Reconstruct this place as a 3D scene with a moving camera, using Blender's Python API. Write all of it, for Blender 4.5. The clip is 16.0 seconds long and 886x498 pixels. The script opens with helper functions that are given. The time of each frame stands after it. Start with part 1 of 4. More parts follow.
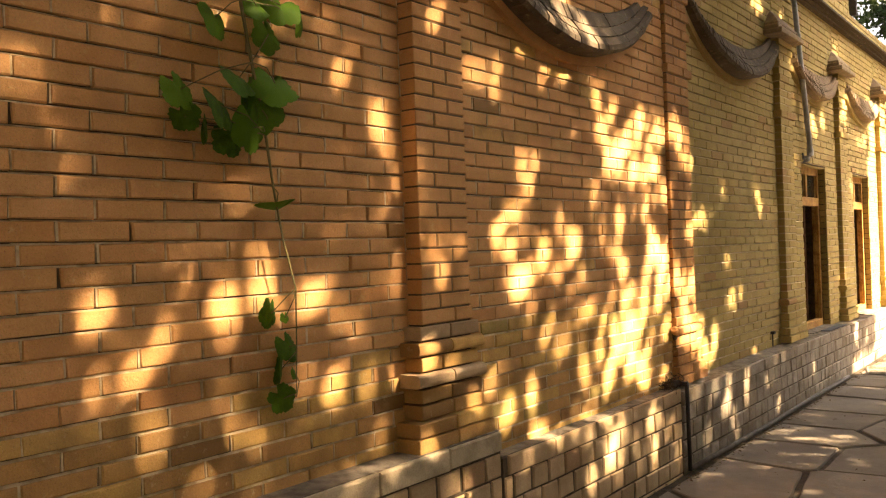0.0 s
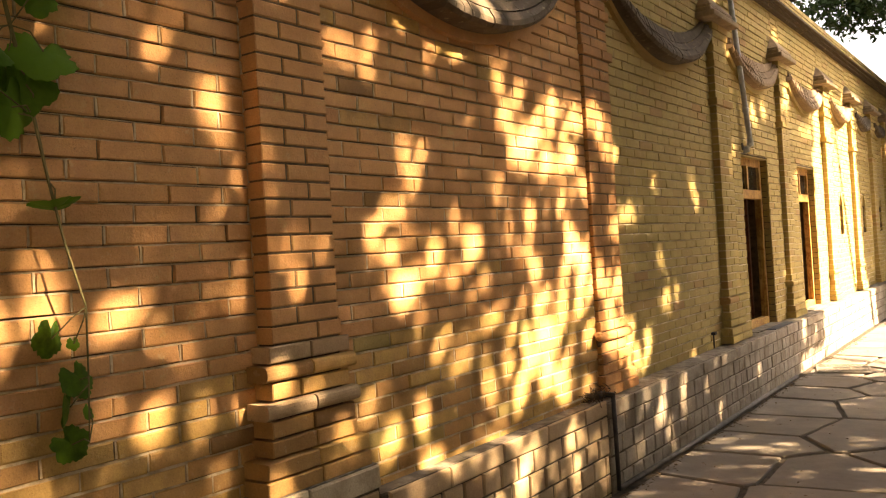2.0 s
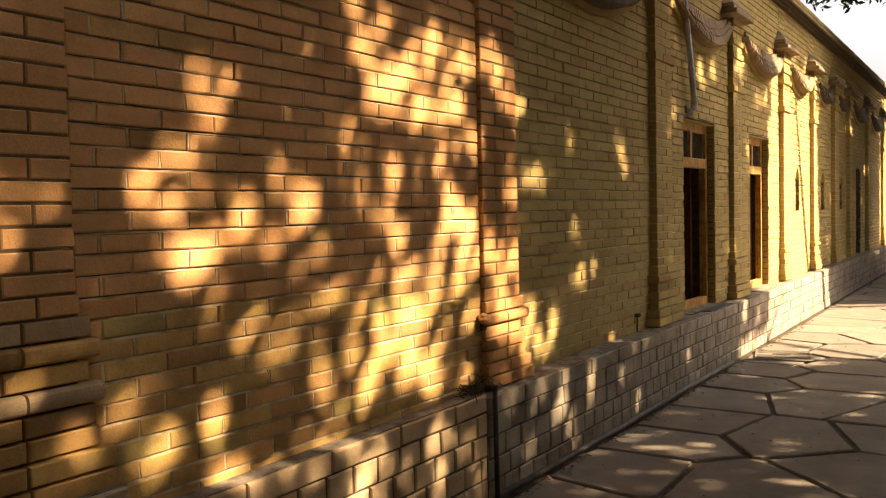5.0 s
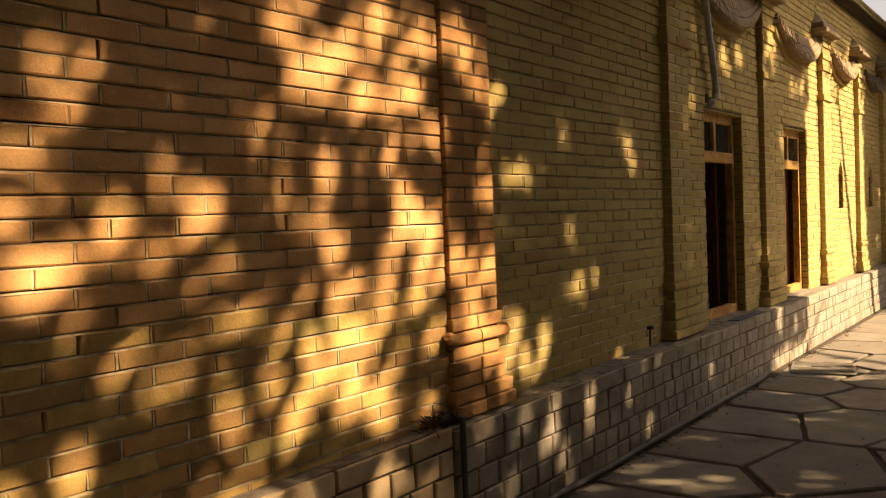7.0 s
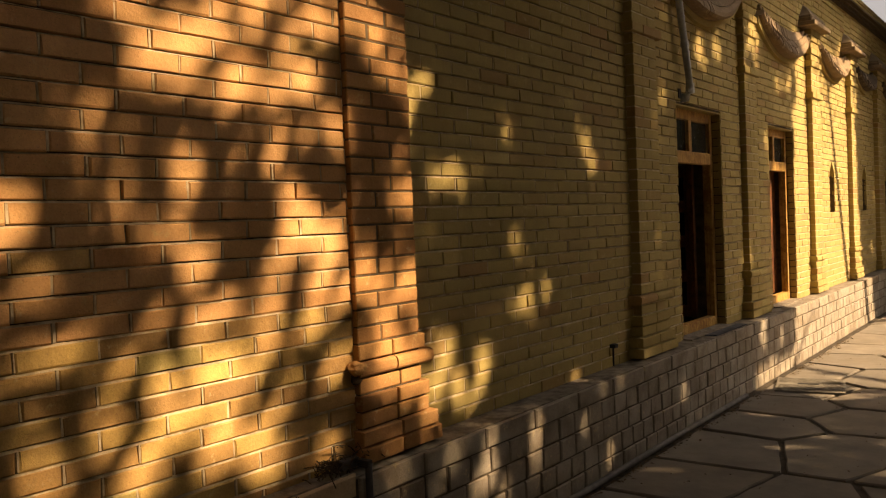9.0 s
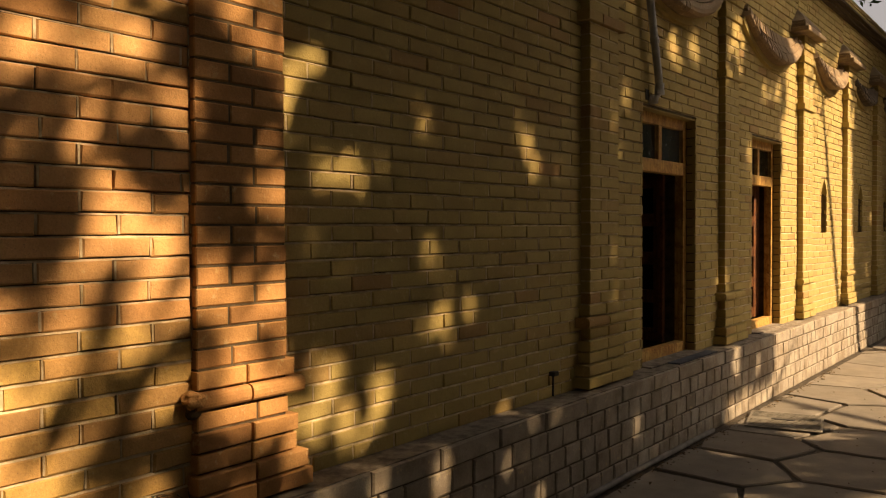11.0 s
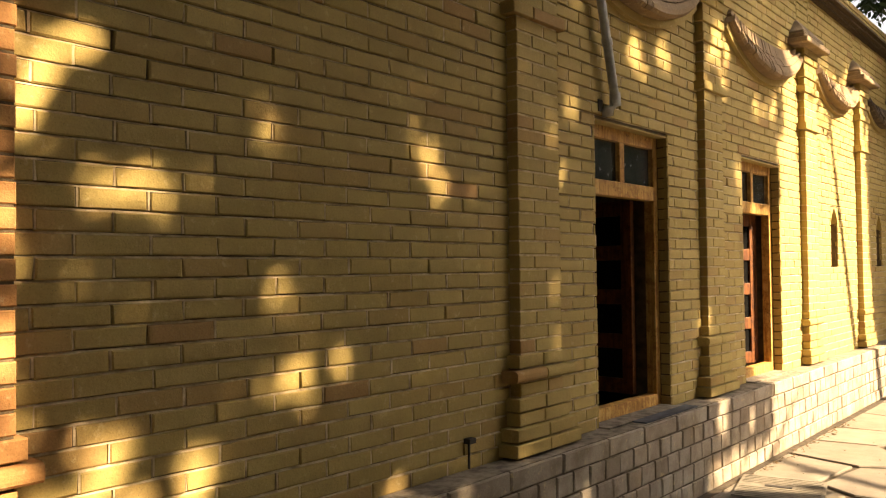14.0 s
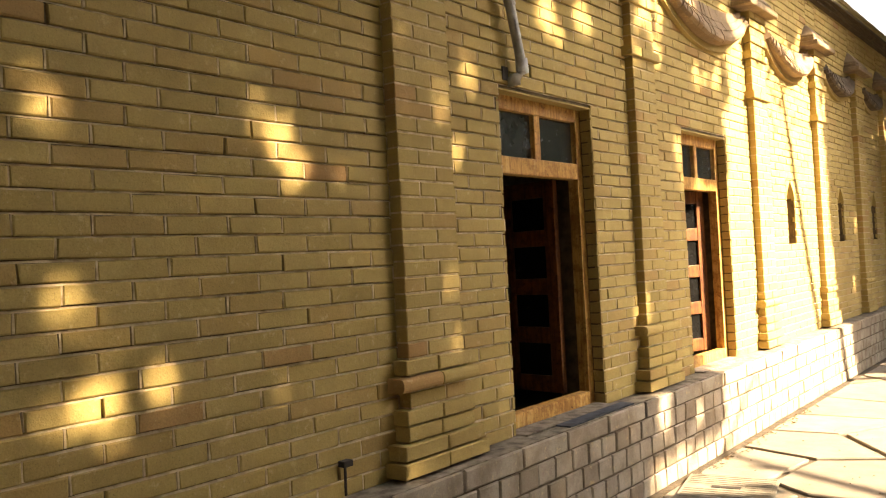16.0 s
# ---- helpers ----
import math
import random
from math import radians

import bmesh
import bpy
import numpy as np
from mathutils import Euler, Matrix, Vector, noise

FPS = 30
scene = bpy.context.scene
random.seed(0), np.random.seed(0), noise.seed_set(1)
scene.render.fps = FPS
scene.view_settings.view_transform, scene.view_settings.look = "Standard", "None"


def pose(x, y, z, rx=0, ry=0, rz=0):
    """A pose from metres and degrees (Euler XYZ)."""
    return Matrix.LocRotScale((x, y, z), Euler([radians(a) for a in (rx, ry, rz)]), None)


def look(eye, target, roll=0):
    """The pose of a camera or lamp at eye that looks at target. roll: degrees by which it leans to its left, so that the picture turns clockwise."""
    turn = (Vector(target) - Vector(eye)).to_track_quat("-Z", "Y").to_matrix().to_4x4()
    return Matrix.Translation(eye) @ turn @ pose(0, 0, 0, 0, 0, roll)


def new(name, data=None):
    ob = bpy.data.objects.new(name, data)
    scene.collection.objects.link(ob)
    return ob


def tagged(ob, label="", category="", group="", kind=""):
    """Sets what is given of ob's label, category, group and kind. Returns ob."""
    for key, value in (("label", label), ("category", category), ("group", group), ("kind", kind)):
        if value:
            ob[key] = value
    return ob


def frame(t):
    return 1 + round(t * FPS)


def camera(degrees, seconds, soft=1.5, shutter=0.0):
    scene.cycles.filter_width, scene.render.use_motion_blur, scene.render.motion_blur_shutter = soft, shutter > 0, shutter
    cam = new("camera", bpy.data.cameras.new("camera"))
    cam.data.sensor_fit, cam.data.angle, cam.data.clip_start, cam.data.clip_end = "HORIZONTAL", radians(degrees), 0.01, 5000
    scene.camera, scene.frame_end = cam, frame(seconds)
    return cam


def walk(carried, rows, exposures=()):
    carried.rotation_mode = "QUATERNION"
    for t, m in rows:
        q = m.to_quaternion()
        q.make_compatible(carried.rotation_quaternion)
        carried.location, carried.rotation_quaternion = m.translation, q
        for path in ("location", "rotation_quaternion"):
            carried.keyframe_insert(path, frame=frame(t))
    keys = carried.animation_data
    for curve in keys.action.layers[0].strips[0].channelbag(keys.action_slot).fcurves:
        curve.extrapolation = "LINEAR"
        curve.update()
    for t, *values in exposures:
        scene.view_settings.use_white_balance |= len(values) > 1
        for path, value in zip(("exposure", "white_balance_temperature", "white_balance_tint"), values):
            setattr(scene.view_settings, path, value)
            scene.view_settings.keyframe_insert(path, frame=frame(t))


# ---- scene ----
cam = camera(56.2, 16.0, 1.2)
METRES, EYE, TILT, LEAN, TURN = 5.7, 1.54, 0.0, 0.0, 38.3
ROWS = [
    (0.0, 0.0, 0.0, 0.0, 0.0, 0.08, 2.08),
    (0.5, 0.0146, 0.0275, -0.0045, -2.02, -0.13, 2.15),
    (1.0, 0.0298, 0.0533, -0.0009, -0.71, -1.37, 2.35),
    (1.5, 0.0478, 0.0753, -0.0017, -2.47, -1.59, 3.44),
    (2.0, 0.0738, 0.0965, -0.0051, -2.34, 0.31, 3.61),
    (2.5, 0.1006, 0.1203, -0.0037, -3.24, -0.52, 1.87),
    (3.0, 0.1206, 0.1364, -0.0038, -3.64, -1.37, 1.19),
    (3.5, 0.1365, 0.1571, -0.0068, -3.29, -1.33, 1.54),
    (4.0, 0.1537, 0.1848, -0.0094, -3.4, -1.42, 1.4),
    (4.5, 0.169, 0.2098, -0.0079, -4.5, -2.26, 1.15),
    (7.0, 0.2652, 0.3345, -0.0098, -0.91, -2.08, 2.2),
    (7.5, 0.2793, 0.3642, -0.0096, -1.38, -2.01, 1.95),
    (8.0, 0.2953, 0.3875, -0.0074, -1.6, -1.79, 3.03),
    (10.5, 0.3991, 0.5082, -0.0144, 0.41, -1.43, 1.1),
    (11.0, 0.4172, 0.5371, -0.012, -0.47, -1.29, 0.26),
    (11.5, 0.4342, 0.5626, -0.0105, -0.1, -1.25, 1.65),
    (12.0, 0.4548, 0.5849, -0.0138, 0.99, 0.32, 2.04),
    (12.5, 0.4793, 0.6105, -0.0156, 2.89, 0.94, 1.21),
    (13.0, 0.4995, 0.6325, -0.0124, 4.75, -0.36, 1.05),
    (13.5, 0.5164, 0.6554, -0.0164, 2.96, -0.4, 1.53),
    (14.0, 0.5316, 0.6832, -0.0165, 1.61, 1.42, 0.68),
    (14.5, 0.55, 0.711, -0.0161, -1.17, 2.16, 0.92),
    (15.0, 0.5679, 0.7343, -0.0161, -0.8, 1.49, 1.95),
    (15.5, 0.5895, 0.7539, -0.0206, -0.0, 2.26, 2.83),
    (16.0, 0.6129, 0.7787, -0.0183, 0.58, 0.84, 3.02),
]
EXPOSURES = [(0.0, 3.66, 7550, 19), (3.0, 3.34, 7450, 19), (4.5, 2.76, 7200, 19), (7.0, 1.9, 7650, 18), (8.0, 1.68, 7800, 19), (10.5, 1.3, 7950, 19), (12.0, 1.24, 7850, 17), (12.5, 1.3, 7850, 17), (13.0, 1.45, 7750, 17), (13.5, 2.05, 7450, 16), (14.5, 2.98, 7300, 15), (16.0, 3.34, 7050, 14)]
walk(cam, [(t, pose(0, 0, EYE, TILT, LEAN, TURN) @ pose(METRES * x, METRES * y, METRES * z, 90 + pitch, roll, yaw)) for t, x, y, z, yaw, pitch, roll in ROWS], EXPOSURES)

# ---- world, sun and exposure ----
SUN = Vector((1.0, 0.42, 0.85)).normalized()      # towards the sun
world = bpy.data.worlds.new("sky")
scene.world = world
world.use_nodes = True
wn = world.node_tree.nodes
sky = wn.new("ShaderNodeTexSky")
sky.sky_type, sky.sun_disc, sky.dust_density, sky.ozone_density = "NISHITA", False, 6.0, 0.5
sky.sun_elevation = math.asin(SUN.z)
sky.sun_rotation = math.atan2(SUN.x, SUN.y)
haze = wn.new("ShaderNodeHueSaturation")
haze.inputs["Saturation"].default_value, haze.inputs["Value"].default_value = 0.45, 1.25
world.node_tree.links.new(sky.outputs[0], haze.inputs["Color"])
world.node_tree.links.new(haze.outputs[0], wn["Background"].inputs[0])
wn["Background"].inputs[1].default_value = 0.047
sun_data = bpy.data.lights.new("sun", "SUN")
sun_data.energy, sun_data.angle, sun_data.color = 5.0, radians(0.62), (1.0, 0.80, 0.53)
sun = new("sun", sun_data)
sun.matrix_world = look(SUN * 60, (0, 0, 0))

# ---- materials ----


class Mat:
    """A node material with short calls."""

    def __init__(self, name, rough=0.85, metal=0.0):
        self.mat = bpy.data.materials.new(name)
        self.mat.use_nodes = True
        self.tree = self.mat.node_tree
        self.bsdf = self.tree.nodes["Principled BSDF"]
        self.bsdf.inputs["Roughness"].default_value = rough
        self.bsdf.inputs["Metallic"].default_value = metal
        self.bsdf.inputs["Specular IOR Level"].default_value = 0.3

    def node(self, kind, **inputs):
        n = self.tree.nodes.new(kind)
        for key, value in inputs.items():
            self.put(n.inputs[key.replace("_", " ")], value)
        return n

    def put(self, socket, value):
        if isinstance(value, bpy.types.NodeSocket):
            self.tree.links.new(value, socket)
        else:
            socket.default_value = value

    def place(self):
        return self.node("ShaderNodeNewGeometry").outputs["Position"]

    def noise(self, scale, detail=4.0, rough=0.6, vector=None):
        n = self.node("ShaderNodeTexNoise", Scale=scale, Detail=detail, Roughness=rough)
        self.put(n.inputs["Vector"], vector or self.place())
        return n.outputs["Fac"]

    def stretched(self, x, y, z):
        m = self.node("ShaderNodeMapping")
        self.put(m.inputs["Vector"], self.place())
        m.inputs["Scale"].default_value = (x, y, z)
        return m.outputs[0]

    def ramp(self, fac, *stops):
        r = self.tree.nodes.new("ShaderNodeValToRGB")
        e = r.color_ramp.elements
        while len(e) < len(stops):
            e.new(0.5)
        for el, (pos, col) in zip(e, stops):
            el.position = pos
            el.color = (*col, 1) if len(col) == 3 else col
        self.put(r.inputs[0], fac)
        return r.outputs[0]

    def mix(self, fac, a, b, how="MIX"):
        m = self.tree.nodes.new("ShaderNodeMix")
        m.data_type, m.blend_type = "RGBA", how
        self.put(m.inputs[0], fac)
        self.put(m.inputs[6], a if isinstance(a, bpy.types.NodeSocket) else (*a, 1))
        self.put(m.inputs[7], b if isinstance(b, bpy.types.NodeSocket) else (*b, 1))
        return m.outputs[2]

    def math(self, op, a, b=0.0):
        m = self.tree.nodes.new("ShaderNodeMath")
        m.operation = op
        self.put(m.inputs[0], a)
        self.put(m.inputs[1], b)
        return m.outputs[0]

    def chance(self):
        """One random number a piece, for single pieces and for joined ones."""
        a = self.node("ShaderNodeObjectInfo").outputs["Random"]
        b = self.node("ShaderNodeNewGeometry").outputs["Random Per Island"]
        return self.math("FRACT", self.math("ADD", a, b))

    def bump(self, *layers):
        last = None
        for height, strength, dist in layers:
            b = self.node("ShaderNodeBump", Strength=strength, Distance=dist, Height=height)
            if last:
                self.put(b.inputs["Normal"], last)
            last = b.outputs[0]
        self.put(self.bsdf.inputs["Normal"], last)

    def colour(self, socket):
        self.put(self.bsdf.inputs["Base Color"], socket)
        return self.mat


def brick_material(name, stops, stain, stain_amount=0.35, pits=0.5):
    m = Mat(name, 0.88)
    base = m.ramp(m.chance(), *stops)
    grain = m.noise(140, 3)
    base = m.mix(0.30, base, m.ramp(grain, (0.25, (0.25, 0.25, 0.25)), (0.75, (0.75, 0.75, 0.75))), "OVERLAY")
    cloud = m.ramp(m.noise(7, 5), (0.42, (0, 0, 0)), (0.72, (1, 1, 1)))
    base = m.mix(m.math("MULTIPLY", cloud, stain_amount), base, stain)
    pale = m.ramp(m.noise(23, 6, 0.7), (0.60, (0, 0, 0)), (0.68, (1, 1, 1)))
    base = m.mix(m.math("MULTIPLY", pale, 0.38), base, (0.62, 0.50, 0.29))
    scuff = m.ramp(m.noise(8.5, 7, 0.75), (0.61, (0, 0, 0)), (0.67, (1, 1, 1)))
    base = m.mix(m.math("MULTIPLY", scuff, 0.42), base, (0.56, 0.44, 0.20))
    grime = m.ramp(m.noise(1.9, 7, 0.68), (0.50, (0, 0, 0)), (0.66, (1, 1, 1)))
    base = m.mix(m.math("MULTIPLY", grime, 0.30), base, stain)
    chip = m.ramp(m.noise(48, 5, 0.7), (0.30, (1, 1, 1)), (0.37, (0, 0, 0)))
    base = m.mix(m.math("MULTIPLY", chip, 0.45), base, stain)
    speck = m.ramp(m.noise(230, 2), (0.30, (1, 1, 1)), (0.36, (0, 0, 0)))
    base = m.mix(m.math("MULTIPLY", speck, 0.55), base, (0.10, 0.07, 0.04))
    m.bump((m.noise(11, 3), 0.5, 0.006), (m.noise(46, 4, 0.65), 0.5, 0.004), (grain, pits, 0.0018))
    return m.colour(base)


ORANGE = brick_material("orange_brick", [(0.0, (0.55, 0.30, 0.125)), (0.3, (0.61, 0.34, 0.145)), (0.65, (0.59, 0.33, 0.135)), (0.93, (0.55, 0.29, 0.115)), (1.0, (0.44, 0.22, 0.085))], (0.30, 0.16, 0.07))
MIXED = brick_material("mixed_brick", [(0.0, (0.53, 0.345, 0.115)), (0.3, (0.57, 0.37, 0.122)), (0.55, (0.50, 0.285, 0.105)), (0.82, (0.42, 0.25, 0.09)), (1.0, (0.26, 0.145, 0.055))], (0.20, 0.12, 0.055), 0.55)
# darker than the orange brick to carry the deep shade on one pilaster
RED_BROWN = brick_material("red_brown_brick", [(0.0, (0.43, 0.22, 0.082)), (0.4, (0.49, 0.265, 0.10)), (0.75, (0.42, 0.21, 0.078)), (1.0, (0.30, 0.15, 0.058))], (0.16, 0.08, 0.035), 0.5)
YELLOW = brick_material("yellow_brick", [(0.0, (0.33, 0.25, 0.088)), (0.4, (0.395, 0.302, 0.11)), (0.75, (0.365, 0.276, 0.098)), (0.95, (0.345, 0.24, 0.088)), (1.0, (0.33, 0.20, 0.08))], (0.24, 0.17, 0.07), 0.35)
CAPSTONE = brick_material("moulded_stone", [(0.0, (0.20, 0.145, 0.09)), (0.5, (0.27, 0.20, 0.12)), (1.0, (0.23, 0.16, 0.095))], (0.10, 0.07, 0.045), 0.7, 0.8)
TAN_STONE = brick_material("tan_stone", [(0.0, (0.42, 0.31, 0.185)), (0.5, (0.50, 0.375, 0.23)), (0.85, (0.46, 0.335, 0.20)), (1.0, (0.33, 0.21, 0.115))], (0.24, 0.155, 0.08), 0.5, 0.9)
CREAM_STONE = brick_material("cream_stone", [(0.0, (0.50, 0.42, 0.29)), (1.0, (0.58, 0.49, 0.35))], (0.22, 0.17, 0.11), 0.75, 1.0)
# near black: the shade on and under the cornice is put into its colour
SHADED_CORNICE = brick_material("shaded_cornice_brick", [(0.0, (0.06, 0.042, 0.024)), (1.0, (0.085, 0.06, 0.032))], (0.06, 0.042, 0.024), 0.7, 0.9)
# grey brick of the near crescents, also the shaded copy for the far ones
GREY_SHADED_CRESCENT = brick_material("grey_shaded_crescent", [(0.0, (0.085, 0.066, 0.046)), (0.5, (0.14, 0.108, 0.074)), (1.0, (0.11, 0.083, 0.055))], (0.06, 0.045, 0.03), 0.6, 1.0)
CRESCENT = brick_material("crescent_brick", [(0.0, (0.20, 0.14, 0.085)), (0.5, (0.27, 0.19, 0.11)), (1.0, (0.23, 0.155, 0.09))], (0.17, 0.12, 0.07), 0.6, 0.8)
PLINTH = brick_material("plinth_stone", [(0.0, (0.25, 0.218, 0.175)), (0.5, (0.315, 0.278, 0.222)), (0.9, (0.285, 0.245, 0.19)), (1.0, (0.20, 0.158, 0.114))], (0.14, 0.10, 0.065), 0.75, 0.9)


def mortar_material(name, light, dark):
    m = Mat(name, 0.95)
    c = m.ramp(m.noise(16, 5), (0.35, dark), (0.6, light))
    m.bump((m.noise(120, 3), 0.8, 0.003))
    return m.colour(c)


MORTAR = mortar_material("mortar", (0.13, 0.095, 0.055), (0.065, 0.047, 0.027))
PALE_MORTAR = mortar_material("pale_mortar", (0.58, 0.47, 0.31), (0.32, 0.24, 0.14))
DARK_MORTAR = mortar_material("dark_mortar", (0.11, 0.085, 0.055), (0.05, 0.038, 0.025))
LEDGE = mortar_material("ledge_cement", (0.23, 0.195, 0.15), (0.10, 0.08, 0.06))
# plaster darkened to stand in for the shade indoors
DIMMED_PLASTER = mortar_material("dimmed_inside_plaster", (0.17, 0.15, 0.12), (0.10, 0.09, 0.07))
SOIL = mortar_material("joint_soil", (0.065, 0.05, 0.034), (0.025, 0.02, 0.014))


def flag_material():
    m = Mat("flagstone", 0.78)
    base = m.ramp(m.chance(), (0.0, (0.135, 0.119, 0.098)), (0.5, (0.18, 0.158, 0.128)), (1.0, (0.155, 0.131, 0.102)))
    veins = m.noise(5, 8, 0.65)
    base = m.mix(0.5, base, m.ramp(veins, (0.3, (0.30, 0.30, 0.30)), (0.7, (0.72, 0.70, 0.66))), "OVERLAY")
    dirt = m.ramp(m.noise(1.7, 6, 0.7), (0.48, (0, 0, 0)), (0.68, (1, 1, 1)))
    base = m.mix(m.math("MULTIPLY", dirt, 0.4), base, (0.11, 0.088, 0.06))
    m.bump((m.noise(9, 5), 0.5, 0.008), (m.noise(90, 3), 0.4, 0.002))
    return m.colour(base)


FLAG = flag_material()


def wood_material(name, light, dark, worn):
    m = Mat(name, 0.55)
    v = m.stretched(14, 14, 1.2)
    g = m.noise(3.2, 8, 0.62, v)
    base = m.ramp(g, (0.30, dark), (0.52, light), (0.72, worn))
    blot = m.ramp(m.noise(13, 7, 0.75), (0.47, (0, 0, 0)), (0.58, (1, 1, 1)))
    base = m.mix(m.math("MULTIPLY", blot, 0.7), base, dark)
    nick = m.ramp(m.noise(55, 4, 0.7), (0.58, (0, 0, 0)), (0.66, (1, 1, 1)))
    base = m.mix(m.math("MULTIPLY", nick, 0.8), base, tuple(c * 0.3 for c in dark))
    m.bump((g, 0.5, 0.003))
    return m.colour(base)


FRAME_WOOD = wood_material("golden_wood", (0.48, 0.28, 0.075), (0.22, 0.095, 0.025), (0.60, 0.42, 0.17))
# brown of the leaves, deepened to carry the shade inside the doorway
LEAF_WOOD = wood_material("brown_wood", (0.15, 0.05, 0.012), (0.05, 0.016, 0.005), (0.21, 0.078, 0.018))


def plain(name, colour, rough=0.7, metal=0.0, spread=0.25, scale=12):
    m = Mat(name, rough, metal)
    lo = tuple(c * (1 - spread) for c in colour)
    hi = tuple(min(1, c * (1 + spread)) for c in colour)
    m.bump((m.noise(60, 3), 0.3, 0.002))
    return m.colour(m.ramp(m.noise(scale, 5), (0.35, lo), (0.65, hi)))


PIPE_GREY = plain("grey_painted_metal", (0.36, 0.36, 0.35), 0.5, 0.2)
SLATE = plain("slate_patch", (0.045, 0.052, 0.065), 0.7, 0, 0.4, 20)
# near black so that the added walls and room floor bounce little light
NO_BOUNCE = plain("no_bounce_dark", (0.05, 0.042, 0.032), 0.95, 0, 0.3, 4)
PIPE_DARK = plain("dusty_pipe", (0.12, 0.11, 0.10), 0.7, 0.1)
IRON = plain("dark_iron", (0.03, 0.027, 0.025), 0.7, 0.1)
DRAIN_METAL = plain("drain_cover", (0.15, 0.135, 0.108), 0.7, 0.1)
STEM = plain("vine_stem", (0.14, 0.12, 0.05), 0.8)
BARK = plain("bark", (0.13, 0.095, 0.065), 0.95, 0, 0.5, 20)
DRY_LEAF = plain("dry_leaf", (0.10, 0.065, 0.03), 0.9, 0, 0.6, 60)
TWIG_DARK = plain("dry_twigs", (0.05, 0.035, 0.02), 0.95)


def leaf_material(name, a, b, through_light):
    m = Mat(name, 0.55)
    m.bsdf.inputs["Specular IOR Level"].default_value = 0.12
    base = m.ramp(m.chance(), (0.0, a), (1.0, b))
    base = m.mix(m.ramp(m.noise(40, 4), (0.35, (0, 0, 0)), (0.7, (0.5, 0.5, 0.5))), base, b)
    m.put(m.bsdf.inputs["Base Color"], base)
    tl = m.node("ShaderNodeBsdfTranslucent", Color=base)
    mixer = m.tree.nodes.new("ShaderNodeMixShader")
    mixer.inputs[0].default_value = through_light
    m.tree.links.new(m.bsdf.outputs[0], mixer.inputs[1])
    m.tree.links.new(tl.outputs[0], mixer.inputs[2])
    m.tree.links.new(mixer.outputs[0], m.tree.nodes["Material Output"].inputs[0])
    return m.mat


VINE_LEAF = leaf_material("vine_leaf", (0.035, 0.085, 0.011), (0.105, 0.235, 0.02), 0.45)
TREE_LEAF = leaf_material("tree_leaf", (0.03, 0.065, 0.016), (0.07, 0.12, 0.028), 0.2)
# darker copy of the tree leaf, so that the far crowns look backlit
BACKLIT_LEAF = leaf_material("backlit_leaf", (0.014, 0.028, 0.009), (0.035, 0.06, 0.016), 0.1)


def glass_material(name, colour):
    m = Mat(name, 0.08)
    m.bsdf.inputs["Specular IOR Level"].default_value = 0.5
    m.put(m.bsdf.inputs["Roughness"], m.ramp(m.noise(18, 5), (0.3, (0.05, 0.05, 0.05)), (0.7, (0.3, 0.3, 0.3))))
    return m.colour(m.mix(m.ramp(m.noise(14, 5), (0.45, (0, 0, 0)), (0.8, (1, 1, 1))), colour, tuple(c * 1.6 for c in colour)))


DUSTY_GLASS = glass_material("dusty_glass", (0.020, 0.024, 0.024))
LEAF_GLASS = glass_material("dark_glass", (0.006, 0.006, 0.006))
LEAF_GLASS.node_tree.nodes["Principled BSDF"].inputs["Specular IOR Level"].default_value = 0.15

# ---- mesh helpers ----


def mesh_of(bm, name, mat, smooth=False):
    me = bpy.data.meshes.new(name)
    bm.normal_update()
    bm.to_mesh(me)
    bm.free()
    me.materials.append(mat)
    if smooth:
        me.polygons.foreach_set("use_smooth", [True] * len(me.polygons))
    return me


def part(name, bm, mat, parent=None, label="", smooth=False):
    ob = new(name, mesh_of(bm, name, mat, smooth))
    ob.parent = parent
    return tagged(ob, label)


def box(bm, x0, x1, y0, y1, z0, z1, bevel=0.0):
    geo = bmesh.ops.create_cube(bm, size=1.0, matrix=Matrix.LocRotScale(((x0 + x1) / 2, (y0 + y1) / 2, (z0 + z1) / 2), None, (x1 - x0, y1 - y0, z1 - z0)))
    if bevel:
        edges = list({e for v in geo["verts"] for e in v.link_edges})
        bmesh.ops.bevel(bm, geom=edges, offset=bevel, segments=2, affect="EDGES", profile=0.6)
    return bm


def boxes(*items):
    bm = bmesh.new()
    for it in items:
        box(bm, *it)
    return bm


def tube(bm, pts, radius, sides=10, taper=None):
    """A round rod along points."""
    rings = []
    pts = [Vector(p) for p in pts]
    for i, p in enumerate(pts):
        d = (pts[min(i + 1, len(pts) - 1)] - pts[max(i - 1, 0)]).normalized()
        a = d.cross(Vector((0.31, 0.17, 0.93))).normalized()
        b = d.cross(a)
        r = radius * (taper[i] if taper else 1)
        rings.append([bm.verts.new(p + (a * math.cos(2 * math.pi * k / sides) + b * math.sin(2 * math.pi * k / sides)) * r) for k in range(sides)])
    for r0, r1 in zip(rings, rings[1:]):
        for k in range(sides):
            bm.faces.new((r0[k], r0[(k + 1) % sides], r1[(k + 1) % sides], r1[k]))
    bm.faces.new(rings[0][::-1])
    bm.faces.new(rings[-1])
    return bm


# ---- bricks ----
COURSE, JOINT = 0.0682, 0.0085
rng = random.Random(11)


